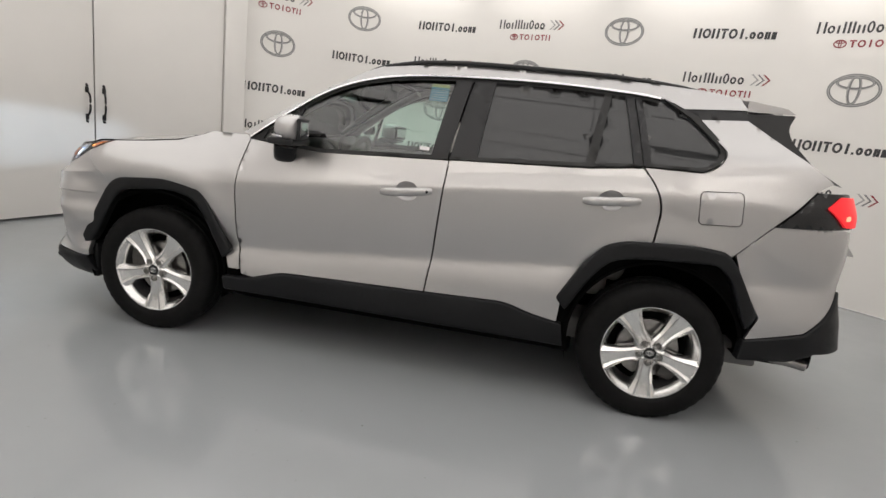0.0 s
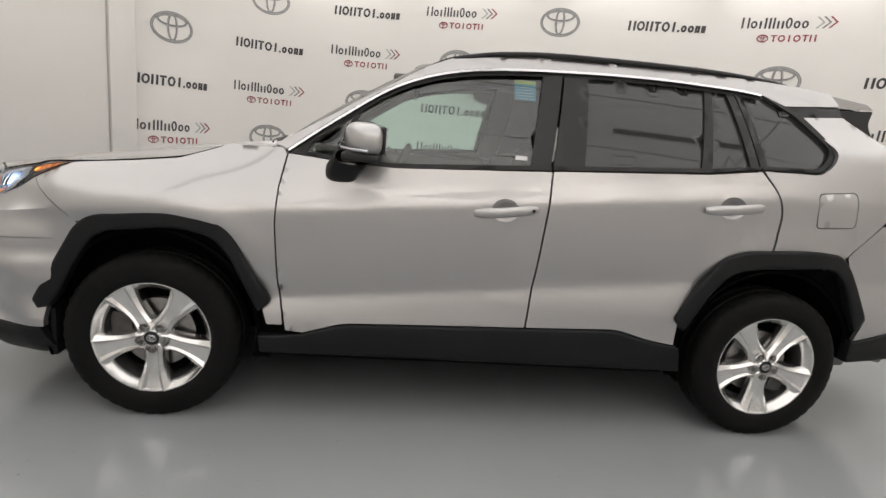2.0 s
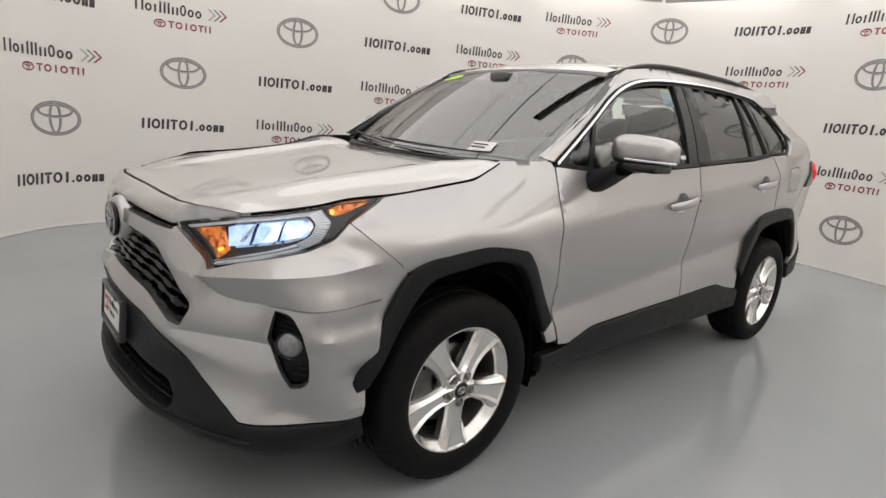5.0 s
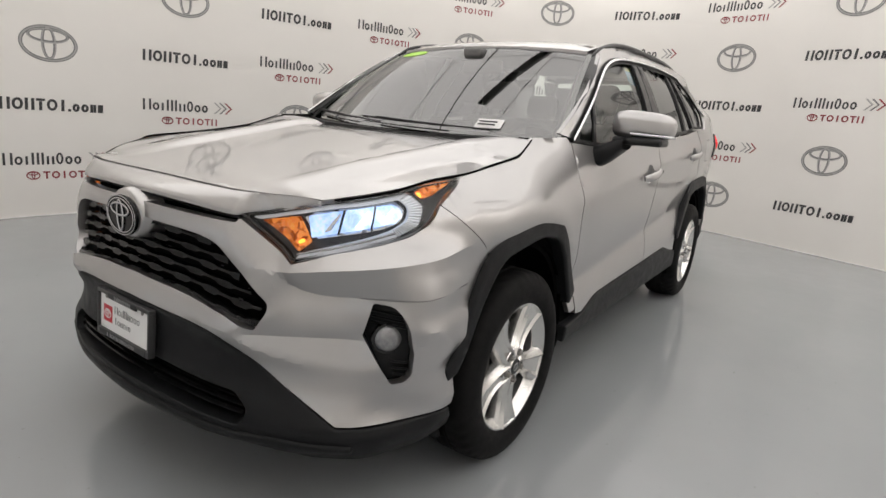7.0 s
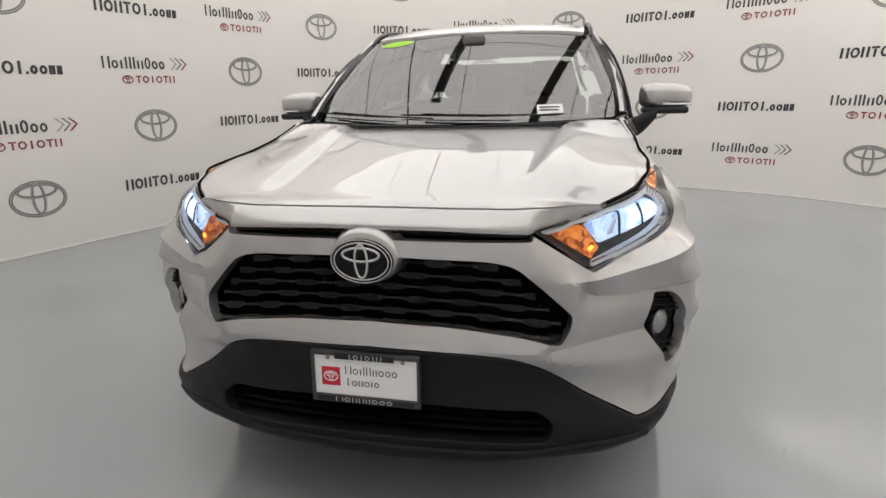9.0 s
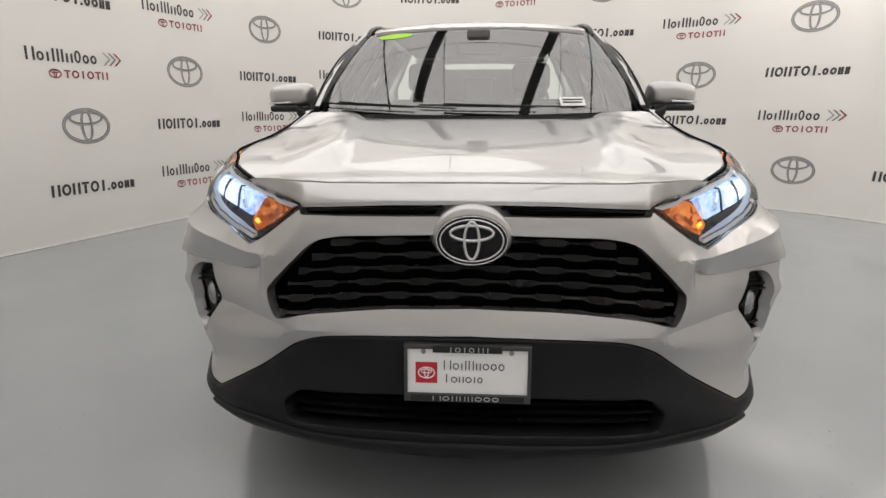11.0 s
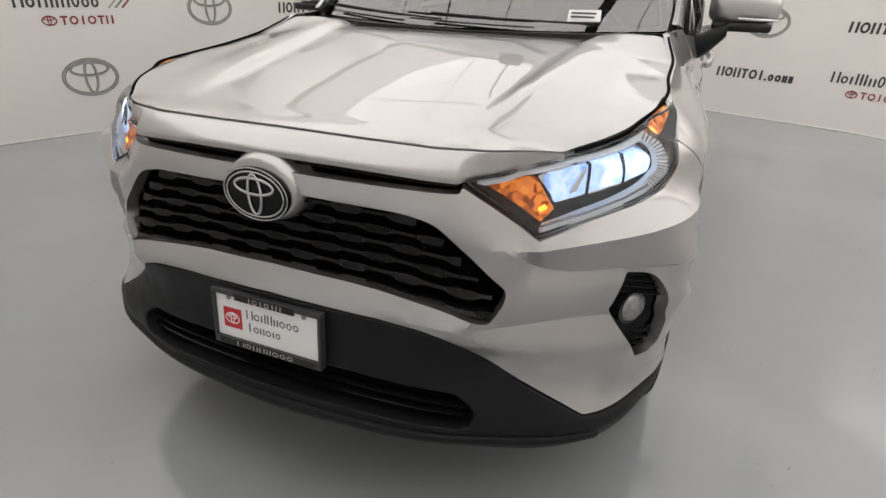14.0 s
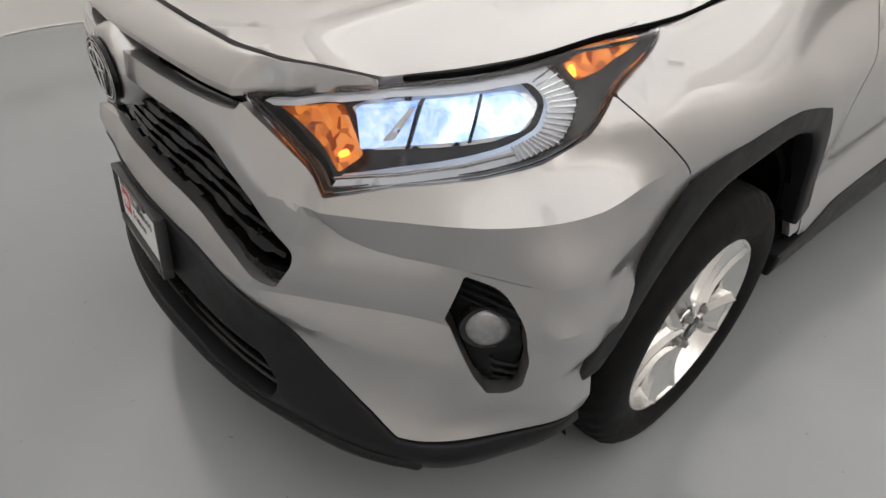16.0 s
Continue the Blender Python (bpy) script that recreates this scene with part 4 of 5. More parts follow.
WORD_A = (("N", .018), ("o", .016), ("i", .006), ("I", .006), ("N", .013), ("i", .006), ("i", .004), ("o", .016), ("o", .015), ("o", .015))
WORD_B = (("I", .014), ("o", .016), ("n", .012), ("o", .016), ("i", .006), ("o", .013))
plate_row(WORD_A, -.058, .008, .024, DARK_INK, .0032, .0028)
plate_row(WORD_B, -.058, -.026, .022, DARK_INK, .0032, .0028)
plate_row([("I", .012), ("O", .014), ("I", .012), ("O", .014), ("I", .012), ("N", .014)], -.046, .056, .013, PALE_INK, .0124, .0026)
plate_row([(k.upper(), w * 1.12) for k, w in WORD_A], -.085, -.070, .012, PALE_INK, .0124, .0026)
for x in (-.108, .108):
    part("bolt", oval_disc(PLATE @ Matrix.Translation((x, 0, .054)), .006, .006, .001, .005), STEEL, plate, smooth=40)


def flank_creases(x0, x1):
    """Points along the two creases of the doors."""
    pts = []
    for x in np.arange(x0, x1, .02):
        lift_ = float(np.clip((.4 - x) * .10, -.06, .17))
        pts += [(x, c + lift_ + dz) for c in (.955, .583) for dz in (-.007, .007)]
    return pts


# flanks
for side in (1, -1):
    F, A = flank(side), around(side)
    sheet("fender", [(x_at(1.212), 1.029), (1.45, 1.052), (1.272, 1.077), (1.15, 1.12), (1.09, 1.145), (.87, 1.152), (.850, 1.13), (.872, 1.0), (.878, .85), (.862, .61), (.832, .432), (.895, .432), (.918, .50), (1.02, .71), (1.10, .82), (1.26, .84), (1.52, .82), (x_at(1.245), .81), (x_at(1.226), .838), (x_at(1.144), .905), (x_at(1.072), .963)],
          F, PAINT, car, h=.022, thick=.02)
    pulls = {}
    for key, xc, zc in (("front", -.055, .975), ("rear", -1.043, 1.060)):
        pulls[key] = [(xc + .060 * math.cos(t), zc + .050 * math.sin(t)) for t in np.linspace(0, 2 * math.pi, 24, endpoint=False)]
    door = sheet("front_door", [(.842, 1.132), (.866, 1.0), (.872, .85), (.856, .61), (.818, .41), (.75, .402), (.59, .450, .05), (-.192, .474), (-.214, .70), (-.232, .995), (-.242, 1.148), (.41, 1.110), (.64, 1.117)], F, PAINT, car, h=.022, thick=.02, holes=[pulls["front"]], extra=flank_creases(-.23, .86))
    rear_door = sheet("rear_door", [(-.250, 1.150), (-.240, .995), (-.222, .70), (-.200, .474), (-.61, .489, .04), (-.75, .451, .04), (-.88, .43), (-.885, .55), (-.975, .71), (-1.07, .82), (-1.244, .85), (-1.262, .90), (-1.272, 1.05, .06), (-1.236, 1.145, .06), (-1.165, 1.224), (-.93, 1.194)],
                      F, PAINT, car, h=.022, thick=.02, holes=[pulls["rear"]], extra=flank_creases(-1.26, -.23))
    sheet("quarter_panel", [(-1.175, 1.228), (-1.246, 1.142, .06), (-1.282, 1.05, .06), (-1.272, .9), (-1.254, .85), (-1.46, .870), (-1.61, .86), (-1.64, .885), (-1.775, 1.035), (-1.94, 1.212), (-2.02, 1.255), (-1.64, 1.498), (-1.40, 1.478), (-1.54, 1.34, .05), (-1.51, 1.275, .04), (-1.44, 1.232, .02)],
          F, PAINT, car, h=.025, thick=.02, holes=[[(-1.428, 1.155, .025), (-1.62, 1.172, .025), (-1.638, 1.015, .025), (-1.445, 1.0, .025)]])
    sheet("fuel_flap", [(-1.432, 1.151, .022), (-1.616, 1.168, .022), (-1.634, 1.019, .022), (-1.449, 1.004, .022)], F, PAINT, car, h=.025, thick=.015, out=.0005)
    # roof side and pillar
    upper = [(.90, 1.165), (.29, 1.545), (.20, 1.585), (0, 1.613), (-.4, 1.638), (-1.0, 1.641), (-1.45, 1.621), (-1.60, 1.602), (-1.640, 1.548), (-1.335, 1.524), (-1.30, 1.542), (-1.20, 1.572), (-1.08, 1.580), (-.7, 1.592), (-.31, 1.580), (.02, 1.554), (.24, 1.511), (.43, 1.432), (.61, 1.312), (.838, 1.150)]
    sheet("roof_side", upper, F, PAINT, car, h=.025, r=.01, thick=.02)
    run = [(.90, 1.165), (.75, 1.26), (.6, 1.352), (.45, 1.446), (.29, 1.545)]
    a = np.array([F(np.array(x), np.array(z)) for x, z in run])
    b = np.array([screen(side * 1.0, t) for t in np.linspace(.03, 1, 5)])
    ruled("pillar_edge", a, b, GLOSS_BLACK, car)
    # glass and its surrounds
    W = glass_face(side)
    sheet("front_window", [(.62, 1.128), (.41, 1.122), (-.158, 1.163), (-.218, 1.560), (.02, 1.540), (.24, 1.496), (.43, 1.415), (.56, 1.325)], W, GLASS, door, "clear side window", h=.05, r=.015, thick=0, out=-.016)
    sheet("quarter_light", [(.800, 1.142), (.64, 1.132), (.585, 1.300)], W, GLASS, door, "small clear corner window", h=.05, r=.01, thick=0, out=-.012)
    sheet("divider", [(.660, 1.128), (.630, 1.128), (.562, 1.322), (.588, 1.306)], W, SATIN_BLACK, door, h=.04, thick=.012, out=-.006)
    sheet("corner_cover", [(.838, 1.140), (.775, 1.136), (.745, 1.195)], W, SATIN_BLACK, door, h=.04, r=.004, thick=.008, out=-.004)
    sheet("rear_window", [(-.372, 1.175), (-.905, 1.208), (-.965, 1.572), (-.402, 1.568)], W, PRIVACY, rear_door, "dark tinted window", h=.05, r=.02, thick=0, out=-.016)
    sheet("fixed_window", [(-.935, 1.210), (-1.135, 1.226), (-1.062, 1.566), (-.985, 1.570)], W, PRIVACY, rear_door, "dark tinted window", h=.05, r=.01, thick=0, out=-.016)
    sheet("rear_quarter_window", [(-1.185, 1.240), (-1.435, 1.246, .03), (-1.495, 1.285, .05), (-1.525, 1.335, .05), (-1.38, 1.475), (-1.25, 1.553), (-1.10, 1.572)], W, PRIVACY, car, "dark tinted window", h=.05, r=.01, thick=0, out=-.016)
    sheet("pillar_cover", [(-.150, 1.156), (-.234, 1.154), (-.295, 1.575), (-.208, 1.570)], W, SATIN_BLACK, door, "black window pillar cover", h=.05, thick=.015, out=-.002)
    sheet("pillar_cover", [(-.246, 1.156), (-.380, 1.164), (-.412, 1.580), (-.306, 1.577)], W, SATIN_BLACK, rear_door, "black window pillar cover", h=.05, thick=.015, out=-.002)
    sheet("divider", [(-.898, 1.20), (-.945, 1.20), (-.992, 1.580), (-.958, 1.580)], W, SEAL, rear_door, h=.05, thick=.012, out=-.006)
    sheet("divider", [(-1.125, 1.22), (-1.165, 1.224), (-1.088, 1.580), (-1.052, 1.578)], W, SATIN_BLACK, rear_door, h=.05, thick=.012, out=-.004)
    sheet("divider", [(-1.170, 1.228), (-1.205, 1.230), (-1.125, 1.578), (-1.094, 1.580)], W, SATIN_BLACK, car, h=.05, thick=.012, out=-.004)
    sheet("belt_seal", [(.838, 1.146), (.64, 1.134), (.41, 1.127), (-.236, 1.168), (-.240, 1.151), (.41, 1.112), (.64, 1.119), (.838, 1.134)], W, SEAL, door, h=.04, r=.003, thick=.012, out=.003)
    sheet("belt_seal", [(-.246, 1.169), (-.93, 1.212), (-1.168, 1.238), (-1.165, 1.226), (-.93, 1.196), (-.246, 1.152)], W, SEAL, rear_door, h=.04, r=.003, thick=.012, out=.003)
    sheet("window_seal", [(-1.172, 1.239), (-1.44, 1.248, .03), (-1.49, 1.286, .05), (-1.515, 1.335, .05), (-1.37, 1.472), (-1.25, 1.548), (-1.235, 1.563), (-1.395, 1.488), (-1.542, 1.34, .05), (-1.512, 1.273, .04), (-1.442, 1.233, .02), (-1.172, 1.227)], W, SEAL, car, h=.04, r=.003, thick=.012, out=.002)
    chrome = catmull([(.842, 1.146), (.61, 1.309), (.43, 1.428), (.24, 1.507), (.02, 1.551), (-.31, 1.577), (-.7, 1.589), (-1.08, 1.577), (-1.22, 1.562)], 5)
    cx, cz = np.array(chrome).T
    flat = np.zeros_like(cx)
    ruled("window_seal", W(cx, cz + .008, flat - .002), W(cx + .003, cz - .027, flat - .002), SEAL, car)
    ruled("chrome_strip", W(cx, cz - .001, flat + .010), W(cx + .001, cz - .013, flat + .012), SATIN_CHROME, car, "bright strip over the side windows")
    ruled("strip_edge", W(cx + .001, cz - .013, flat + .012), W(cx + .001, cz - .016, flat - .003), SEAL, car, n=1)
    # near-black sheet gives the slit between the pillar covers its shade
    sheet("post", [(-.215, 1.15), (-.265, 1.15), (-.330, 1.585), (-.275, 1.585)], W, VOID, car, h=.05, thick=0, out=-.018)
    sheet("pillar_trim", [(-1.29, 1.530), (-1.632, 1.552), (-1.642, 1.490), (-1.365, 1.470)], F, SATIN_BLACK, car, "black trim across the rear pillar", h=.03, r=.004, thick=.01, out=-.005)
    # black sill and flares
    sheet("sill_trim", [(.835, .386), (.75, .396), (.59, .444, .05), (-.19, .468), (-.61, .483, .04), (-.75, .445, .04), (-.905, .422), (-.93, .305), (.92, .305), (.93, .382)], F, PLASTIC, car, "matt black sill trim", h=.025, r=.008, thick=.04, out=.008, edge=.008, drop=.007)
    E = flare_face(side)
    sheet("arch_flare", [(1.786, .445, .006), (1.808, .482, .010), (1.714, .650, .08), (1.630, .800, .05), (1.56, .848, .06), (1.26, .884, .08), (1.10, .868, .05), (1.03, .792, .06), (.95, .638, .05), (.88, .53, .02), (.93, .482, .01), (1.05, .712, .06), (1.115, .785, .05), (1.26, .815, .1), (1.545, .778, .08), (1.622, .67, .08), (1.702, .51, .03), (1.744, .455, .008)],
          E, PLASTIC, car, "matt black wheel arch flare", h=.018, r=.02, thick=.04, out=.010, edge=.012, drop=.012)
    sheet("arch_flare", [(-.858, .553, .02), (-.95, .72, .06), (-1.05, .848, .05), (-1.14, .880, .06), (-1.46, .902, .08), (-1.605, .89, .05), (-1.66, .828, .06), (-1.79, .605, .03), (-1.745, .537, .01), (-1.635, .772, .06), (-1.57, .825, .06), (-1.22, .805, .08), (-1.09, .78, .06), (-1.01, .685, .06), (-.912, .50, .01)],
          E, PLASTIC, car, "matt black wheel arch flare", h=.018, r=.02, thick=.04, out=.016, edge=.012, drop=.012)
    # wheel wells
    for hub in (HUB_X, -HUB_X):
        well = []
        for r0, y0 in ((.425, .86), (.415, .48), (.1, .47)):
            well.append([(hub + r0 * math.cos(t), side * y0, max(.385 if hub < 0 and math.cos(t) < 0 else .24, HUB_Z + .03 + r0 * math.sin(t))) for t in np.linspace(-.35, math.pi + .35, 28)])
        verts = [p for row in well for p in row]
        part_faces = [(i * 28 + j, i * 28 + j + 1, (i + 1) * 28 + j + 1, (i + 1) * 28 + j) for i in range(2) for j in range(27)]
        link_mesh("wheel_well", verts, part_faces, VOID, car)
        # near-black ring inside the flare: the arch's shade put into its colour
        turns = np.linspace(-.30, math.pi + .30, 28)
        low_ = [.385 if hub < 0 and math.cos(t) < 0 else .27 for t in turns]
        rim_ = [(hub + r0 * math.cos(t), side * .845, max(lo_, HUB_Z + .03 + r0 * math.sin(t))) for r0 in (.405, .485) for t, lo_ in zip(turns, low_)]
        link_mesh("arch_shade", rim_, [(j, j + 1, 29 + j, 28 + j) for j in range(27)], VOID, car)
    flap = box((HUB_X + .385, .60, .235), (HUB_X + .42, .845, .44), .008, 2)
    if side < 0:
        bmesh.ops.scale(flap, vec=(1, -1, 1), verts=flap.verts)
        bmesh.ops.recalc_face_normals(flap, faces=flap.faces)
    part("mud_guard", flap, PLASTIC, car, smooth=40)
    # tail corner
    sheet("rear_cover", [(float(u_at(-1.644)), .883), (float(u_at(-1.779)), 1.031), (5.0, 1.05), (UEND - .30, 1.0), (UEND - .02, .98), (UEND - .02, .62), (5.14, .750), (4.90, .550), (float(u_at(-1.76)), .49), (float(u_at(-1.80)), .60), (float(u_at(-1.67)), .82)], A, PAINT, car, h=.016, thick=.02)
    sheet("rear_bumper", [(float(u_at(-1.75)), .485), (4.90, .545), (5.15, .745), (UEND - .02, .640), (UEND - .02, .42), (5.14, .455), (4.98, .45), (4.85, .405), (float(u_at(-1.74)), .387)], A, PLASTIC, car, "matt black rear bumper", h=.03, thick=.05, out=.012, edge=.01, drop=.008)
    lamp = sheet("tail_lamp", [(float(u_at(-1.782)), 1.034), (float(u_at(-1.945)), 1.208), (5.02, 1.215), (5.10, 1.17), (5.06, 1.06)], A, GLOSS_BLACK, car, "dark tail lamp with a lit red lens", h=.02, r=.006, thick=.02, out=.010)
    sheet("red_lens", [(4.86, 1.145), (4.93, 1.20), (5.06, 1.20), (5.09, 1.165), (5.05, 1.068), (4.965, 1.066)], A, RED_LENS, lamp, "lit red lens", h=.02, r=.006, thick=.012, out=.024)
    sheet("bulb", [(4.955, 1.118, .01), (4.985, 1.122, .01), (4.985, 1.098, .01), (4.955, 1.096, .01)], A, RED_HOT, lamp, h=.02, r=.01, thick=.003, out=.027)
    # door pulls
    for own, x0, x1, z0, z1 in ((door, .075, -.185, .958, .992), (rear_door, -.915, -1.172, 1.045, 1.074)):
        xc, zc = (x0 + x1) / 2, (z0 + z1) / 2
        slope = (z1 - z0) / (x1 - x0)
        cup = pulls["front" if own is door else "rear"]
        sheet("handle_recess", cup, F, PAINT, own, h=.012, r=0, thick=0, out=-.024, edge=.046, drop=-.0235)
        line = [(x, zc + slope * (x - xc)) for x in np.linspace(x0, x1, 15)]
        prof = np.r_[.62, .85, .97, np.ones(9), .97, .85, .62]
        rise = [.010 + .026 * math.sin(math.pi * np.clip(i / 14, .0, 1)) ** .55 for i in range(15)]
        handle = part("door_handle", tube([F(x, z, o) for (x, z), o in zip(line, rise)], .024, .042, 12, True, (0, 0, 1), prof), PAINT, own, "silver door pull", smooth=60)
        if own is door:
            part("key_cover", oval_disc(Matrix.Translation(F(-.165, .988, .034)) @ (Matrix() if side > 0 else Matrix.Rotation(math.pi, 4, "Z")), .007, .007, -.004, .003), SATIN_BLACK, handle)
    # roof rail
    rail = catmull([(.300, .612, 1.545), (.21, .609, 1.590), (.10, .605, 1.618), (-.03, .60, 1.640), (-.25, .597, 1.657), (-.6, .592, 1.664), (-1.0, .588, 1.662), (-1.3, .582, 1.644), (-1.46, .575, 1.618)], 6)
    part("roof_rail", tube([(x, side * y, z - .014) for x, y, z in rail], .026, .024, 10, True, (0, 0, 1), np.r_[.7, .9, np.ones(len(rail) - 4), .75, .5]), SATIN_BLACK, car, "black roof rail", smooth=60)
    # head lamp
    head = sheet("headlamp", [(.452, .917), (.612, .806), (.72, .838), (.85, .867), (.936, .889, .04), (1.013, .922, .05), (1.066, .968, .03), (1.208, 1.031), (1.00, 1.005), (.90, .990), (.70, .962), (.54, .935)], A, LAMP_DARK, car, "lit headlamp with amber corner lenses", h=.02, r=.004, thick=0, out=-.040)
    sheet("lens", [(.452, .917), (.612, .806), (.72, .838), (.85, .867), (.936, .889, .04), (1.013, .922, .05), (1.066, .968, .03), (1.208, 1.031), (1.00, 1.005), (.90, .990), (.70, .962), (.54, .935)], A, LENS, head, "clear lamp lens", h=.018, r=.004, thick=.006, out=.001)
    sheet("bezel", [(.456, .916), (.613, .810), (.72, .842), (.85, .871), (.934, .893, .04), (1.010, .925, .05), (1.062, .968, .03), (1.200, 1.027), (1.00, 1.002), (.90, .987), (.70, .959), (.54, .932)], A, GLOSS_BLACK, head, h=.018, r=.004, thick=.004, out=-.004,
          holes=[[(.464, .912, .003), (.618, .815, .003), (.90, .884, .03), (.966, .910, .01), (1.008, .962, .008), (.974, .993, .006), (.70, .955)], [(.996, .992, .004), (1.05, 1.005, .004), (1.165, 1.020, .003), (1.066, .985, .006), (1.016, .976, .006)]])
    sheet("light_strip", [(.480, .908), (.70, .951), (.965, .990, .01), (1.010, .962, .012), (.970, .907, .012), (.90, .880, .03), (.619, .811), (.628, .827), (.89, .897, .03), (.935, .922, .01), (.955, .955, .015), (.925, .974, .01), (.70, .943), (.50, .903)], A, DRL, head, "pale daylight strip", h=.014, r=.004, thick=.014, out=-.012)
    outer_ = resample_open([(.905, .886), (.966, .911), (1.006, .962), (.974, .990)], 20)
    inner_ = resample_open([(.893, .902), (.935, .922), (.953, .955), (.930, .974)], 20)
    fins = [tube([A(p[0], p[1], -.011), A(q[0], q[1], -.005)], .0028, .004, 5) for p, q in zip(inner_, outer_)]
    part("strip_fin", join(*fins), FROST, head)
    sheet("amber_lens", [(.505, .902), (.614, .918), (.656, .856), (.624, .831)], A, AMBER, head, "orange corner lens", h=.014, r=.004, thick=.01, out=-.018)
    sheet("amber_lens", [(.990, .994), (1.05, 1.008), (1.170, 1.022), (1.066, .982), (1.012, .973)], A, AMBER, head, "orange corner lens", h=.014, r=.004, thick=.01, out=-.010)
    sheet("bulb", [(1.008, .990, .006), (1.024, .992, .006), (1.020, .980, .006), (1.006, .979, .006)], A, AMBER_HOT, head, h=.01, r=.004, thick=.002, out=-.006)
    sheet("bulb", [(.622, .850, .004), (.640, .858, .004), (.634, .866, .004), (.618, .858, .004)], A, AMBER_HOT, head, h=.01, r=.004, thick=.002, out=-.014)
    sheet("reflector", [(.622, .914), (.655, .932), (.915, .968, .01), (.945, .948, .01), (.922, .916, .01), (.87, .898), (.668, .862)], A, FROST, head, h=.014, r=.004, thick=.02, out=-.036)
    chambers = (([(.655, .868), (.728, .884), (.738, .940), (.640, .922)], BEAM, "glowing blue lamp chamber"), ([(.732, .885), (.822, .902), (.836, .955), (.742, .941)], BEAM, "glowing blue lamp chamber"), ([(.826, .903), (.905, .918, .008), (.930, .945, .012), (.905, .962, .010), (.840, .955)], BEAM, "glowing blue lamp chamber"))
    for i, (edge_, mat_, label_) in enumerate(chambers):
        sheet("lamp_chamber", edge_, A, mat_, head, label_, h=.008, r=.004, thick=.012, out=-.028, edge=.014, drop=-.012)
        u0 = .705 + .085 * i
        sheet("lamp_core", [(u0 - .016, .884 + .015 * i, .004), (u0 + .004, .889 + .015 * i, .004), (u0 + .030, .934 + .009 * i, .003), (u0 + .022, .933 + .009 * i, .003)], A, BEAM_HOT if i else FROST, head, h=.01, r=.004, thick=.006, out=-.016)
    for edge_ in ([(.727, .880), (.733, .881), (.745, .943), (.738, .942)], [(.822, .899), (.828, .901), (.841, .956), (.834, .955)]):
        sheet("lamp_rib", edge_, A, GLOSS_BLACK, head, h=.012, r=.002, thick=.012, out=-.014)
    part("chrome_edge", tube([A(u, z, -.010) for u, z in ((.622, .826), (.72, .847), (.82, .873), (.90, .894))], .005, .006, 6), CHROME, head, "chrome edge", smooth=60)
    # fog lamp
    fog = sheet("fog_bezel", [(a, b) for a, b, *_ in fog_hole], A, PLASTIC, car, "black fog lamp bezel with ribs", h=.012, r=.006, thick=.02, out=-.038)
    for i in range(6):
        z0 = (.505, .525, .545, .648, .664, .68)[i]
        lo_u = .90 - .30 * (z0 - .49) if z0 < .6 else .825
        part("rib", tube([A(u, z0 - .05 * (u - .9), -.036 + .012 * k) for k, u in ((0, lo_u + .012), (.6, .905), (1, .935), (0, .95))], .010, .006, 6), PLASTIC, fog, smooth=60)
    c, c2 = A(.888, .608, -.022), A(.888, .608, .05)
    d = Vector(c2 - c).normalized()
    fm = Matrix.Translation(c) @ d.to_track_quat("Y", "Z").to_matrix().to_4x4()
    part("fog_cup", oval_disc(fm, .047, .044, -.02, -.002), GLOSS_BLACK, fog, smooth=40)
    bowl = lathe([(0, .012), (.02, .0105), (.032, .006), (.038, -.002), (.038, -.012)], 32)
    bmesh.ops.transform(bowl, matrix=fm, verts=bowl.verts)
    part("fog_lamp", bowl, FOG_GLASS, fog, "round clear fog lamp", smooth=50)
    # door mirror
    def warp(bm):
        if side < 0:
            bmesh.ops.scale(bm, vec=(1, -1, 1), verts=bm.verts)
            bmesh.ops.recalc_face_normals(bm, faces=bm.faces)
        return bm
    shell = bmesh.new()
    bmesh.ops.create_uvsphere(shell, u_segments=32, v_segments=20, radius=1)
    for v in shell.verts:
        x, y, z = v.co
        sq = lambda a: math.copysign(abs(a) ** .62, a)
        x, y, z = sq(x), sq(y), sq(z)
        w = y * .5 + .5
        front = max(0, x)
        v.co = (.545 + x * (.052 + .038 * front * (1 - .45 * w)) - .040 * w, .975 + y * .128, 1.224 + z * (.068 - .012 * w) - .006 * w)
    mirror = part("side_mirror", warp(shell), PAINT, car, "silver door mirror on a black foot", smooth=60)
    part("glass_rim", warp(box((.486, .868, 1.168), (.506, 1.058, 1.270), .010, 3, Matrix.Translation((.488, .86, 0)) @ Matrix.Rotation(radians(10), 4, "Z") @ Matrix.Translation((-.488, -.86, 0)))), SATIN_BLACK, mirror, smooth=40)
    part("mirror_glass", warp(box((.484, .882, 1.184), (.492, 1.044, 1.256), .008, 3, Matrix.Translation((.488, .86, 0)) @ Matrix.Rotation(radians(10), 4, "Z") @ Matrix.Translation((-.488, -.86, 0)))), CHROME, mirror, smooth=40)
    part("lower_shell", warp(box((.475, .866, 1.138), (.612, 1.076, 1.172), .014, 4)), SATIN_BLACK, mirror, smooth=50)
    part("signal_strip", warp(tube(catmull([(.634, .95, 1.186), (.612, 1.02, 1.184), (.570, 1.088, 1.182), (.515, 1.106, 1.180)], 5), .008, .010, 6)), FROST, mirror, "clear signal strip", smooth=60)
    foot = bmesh.new()
    rings = []
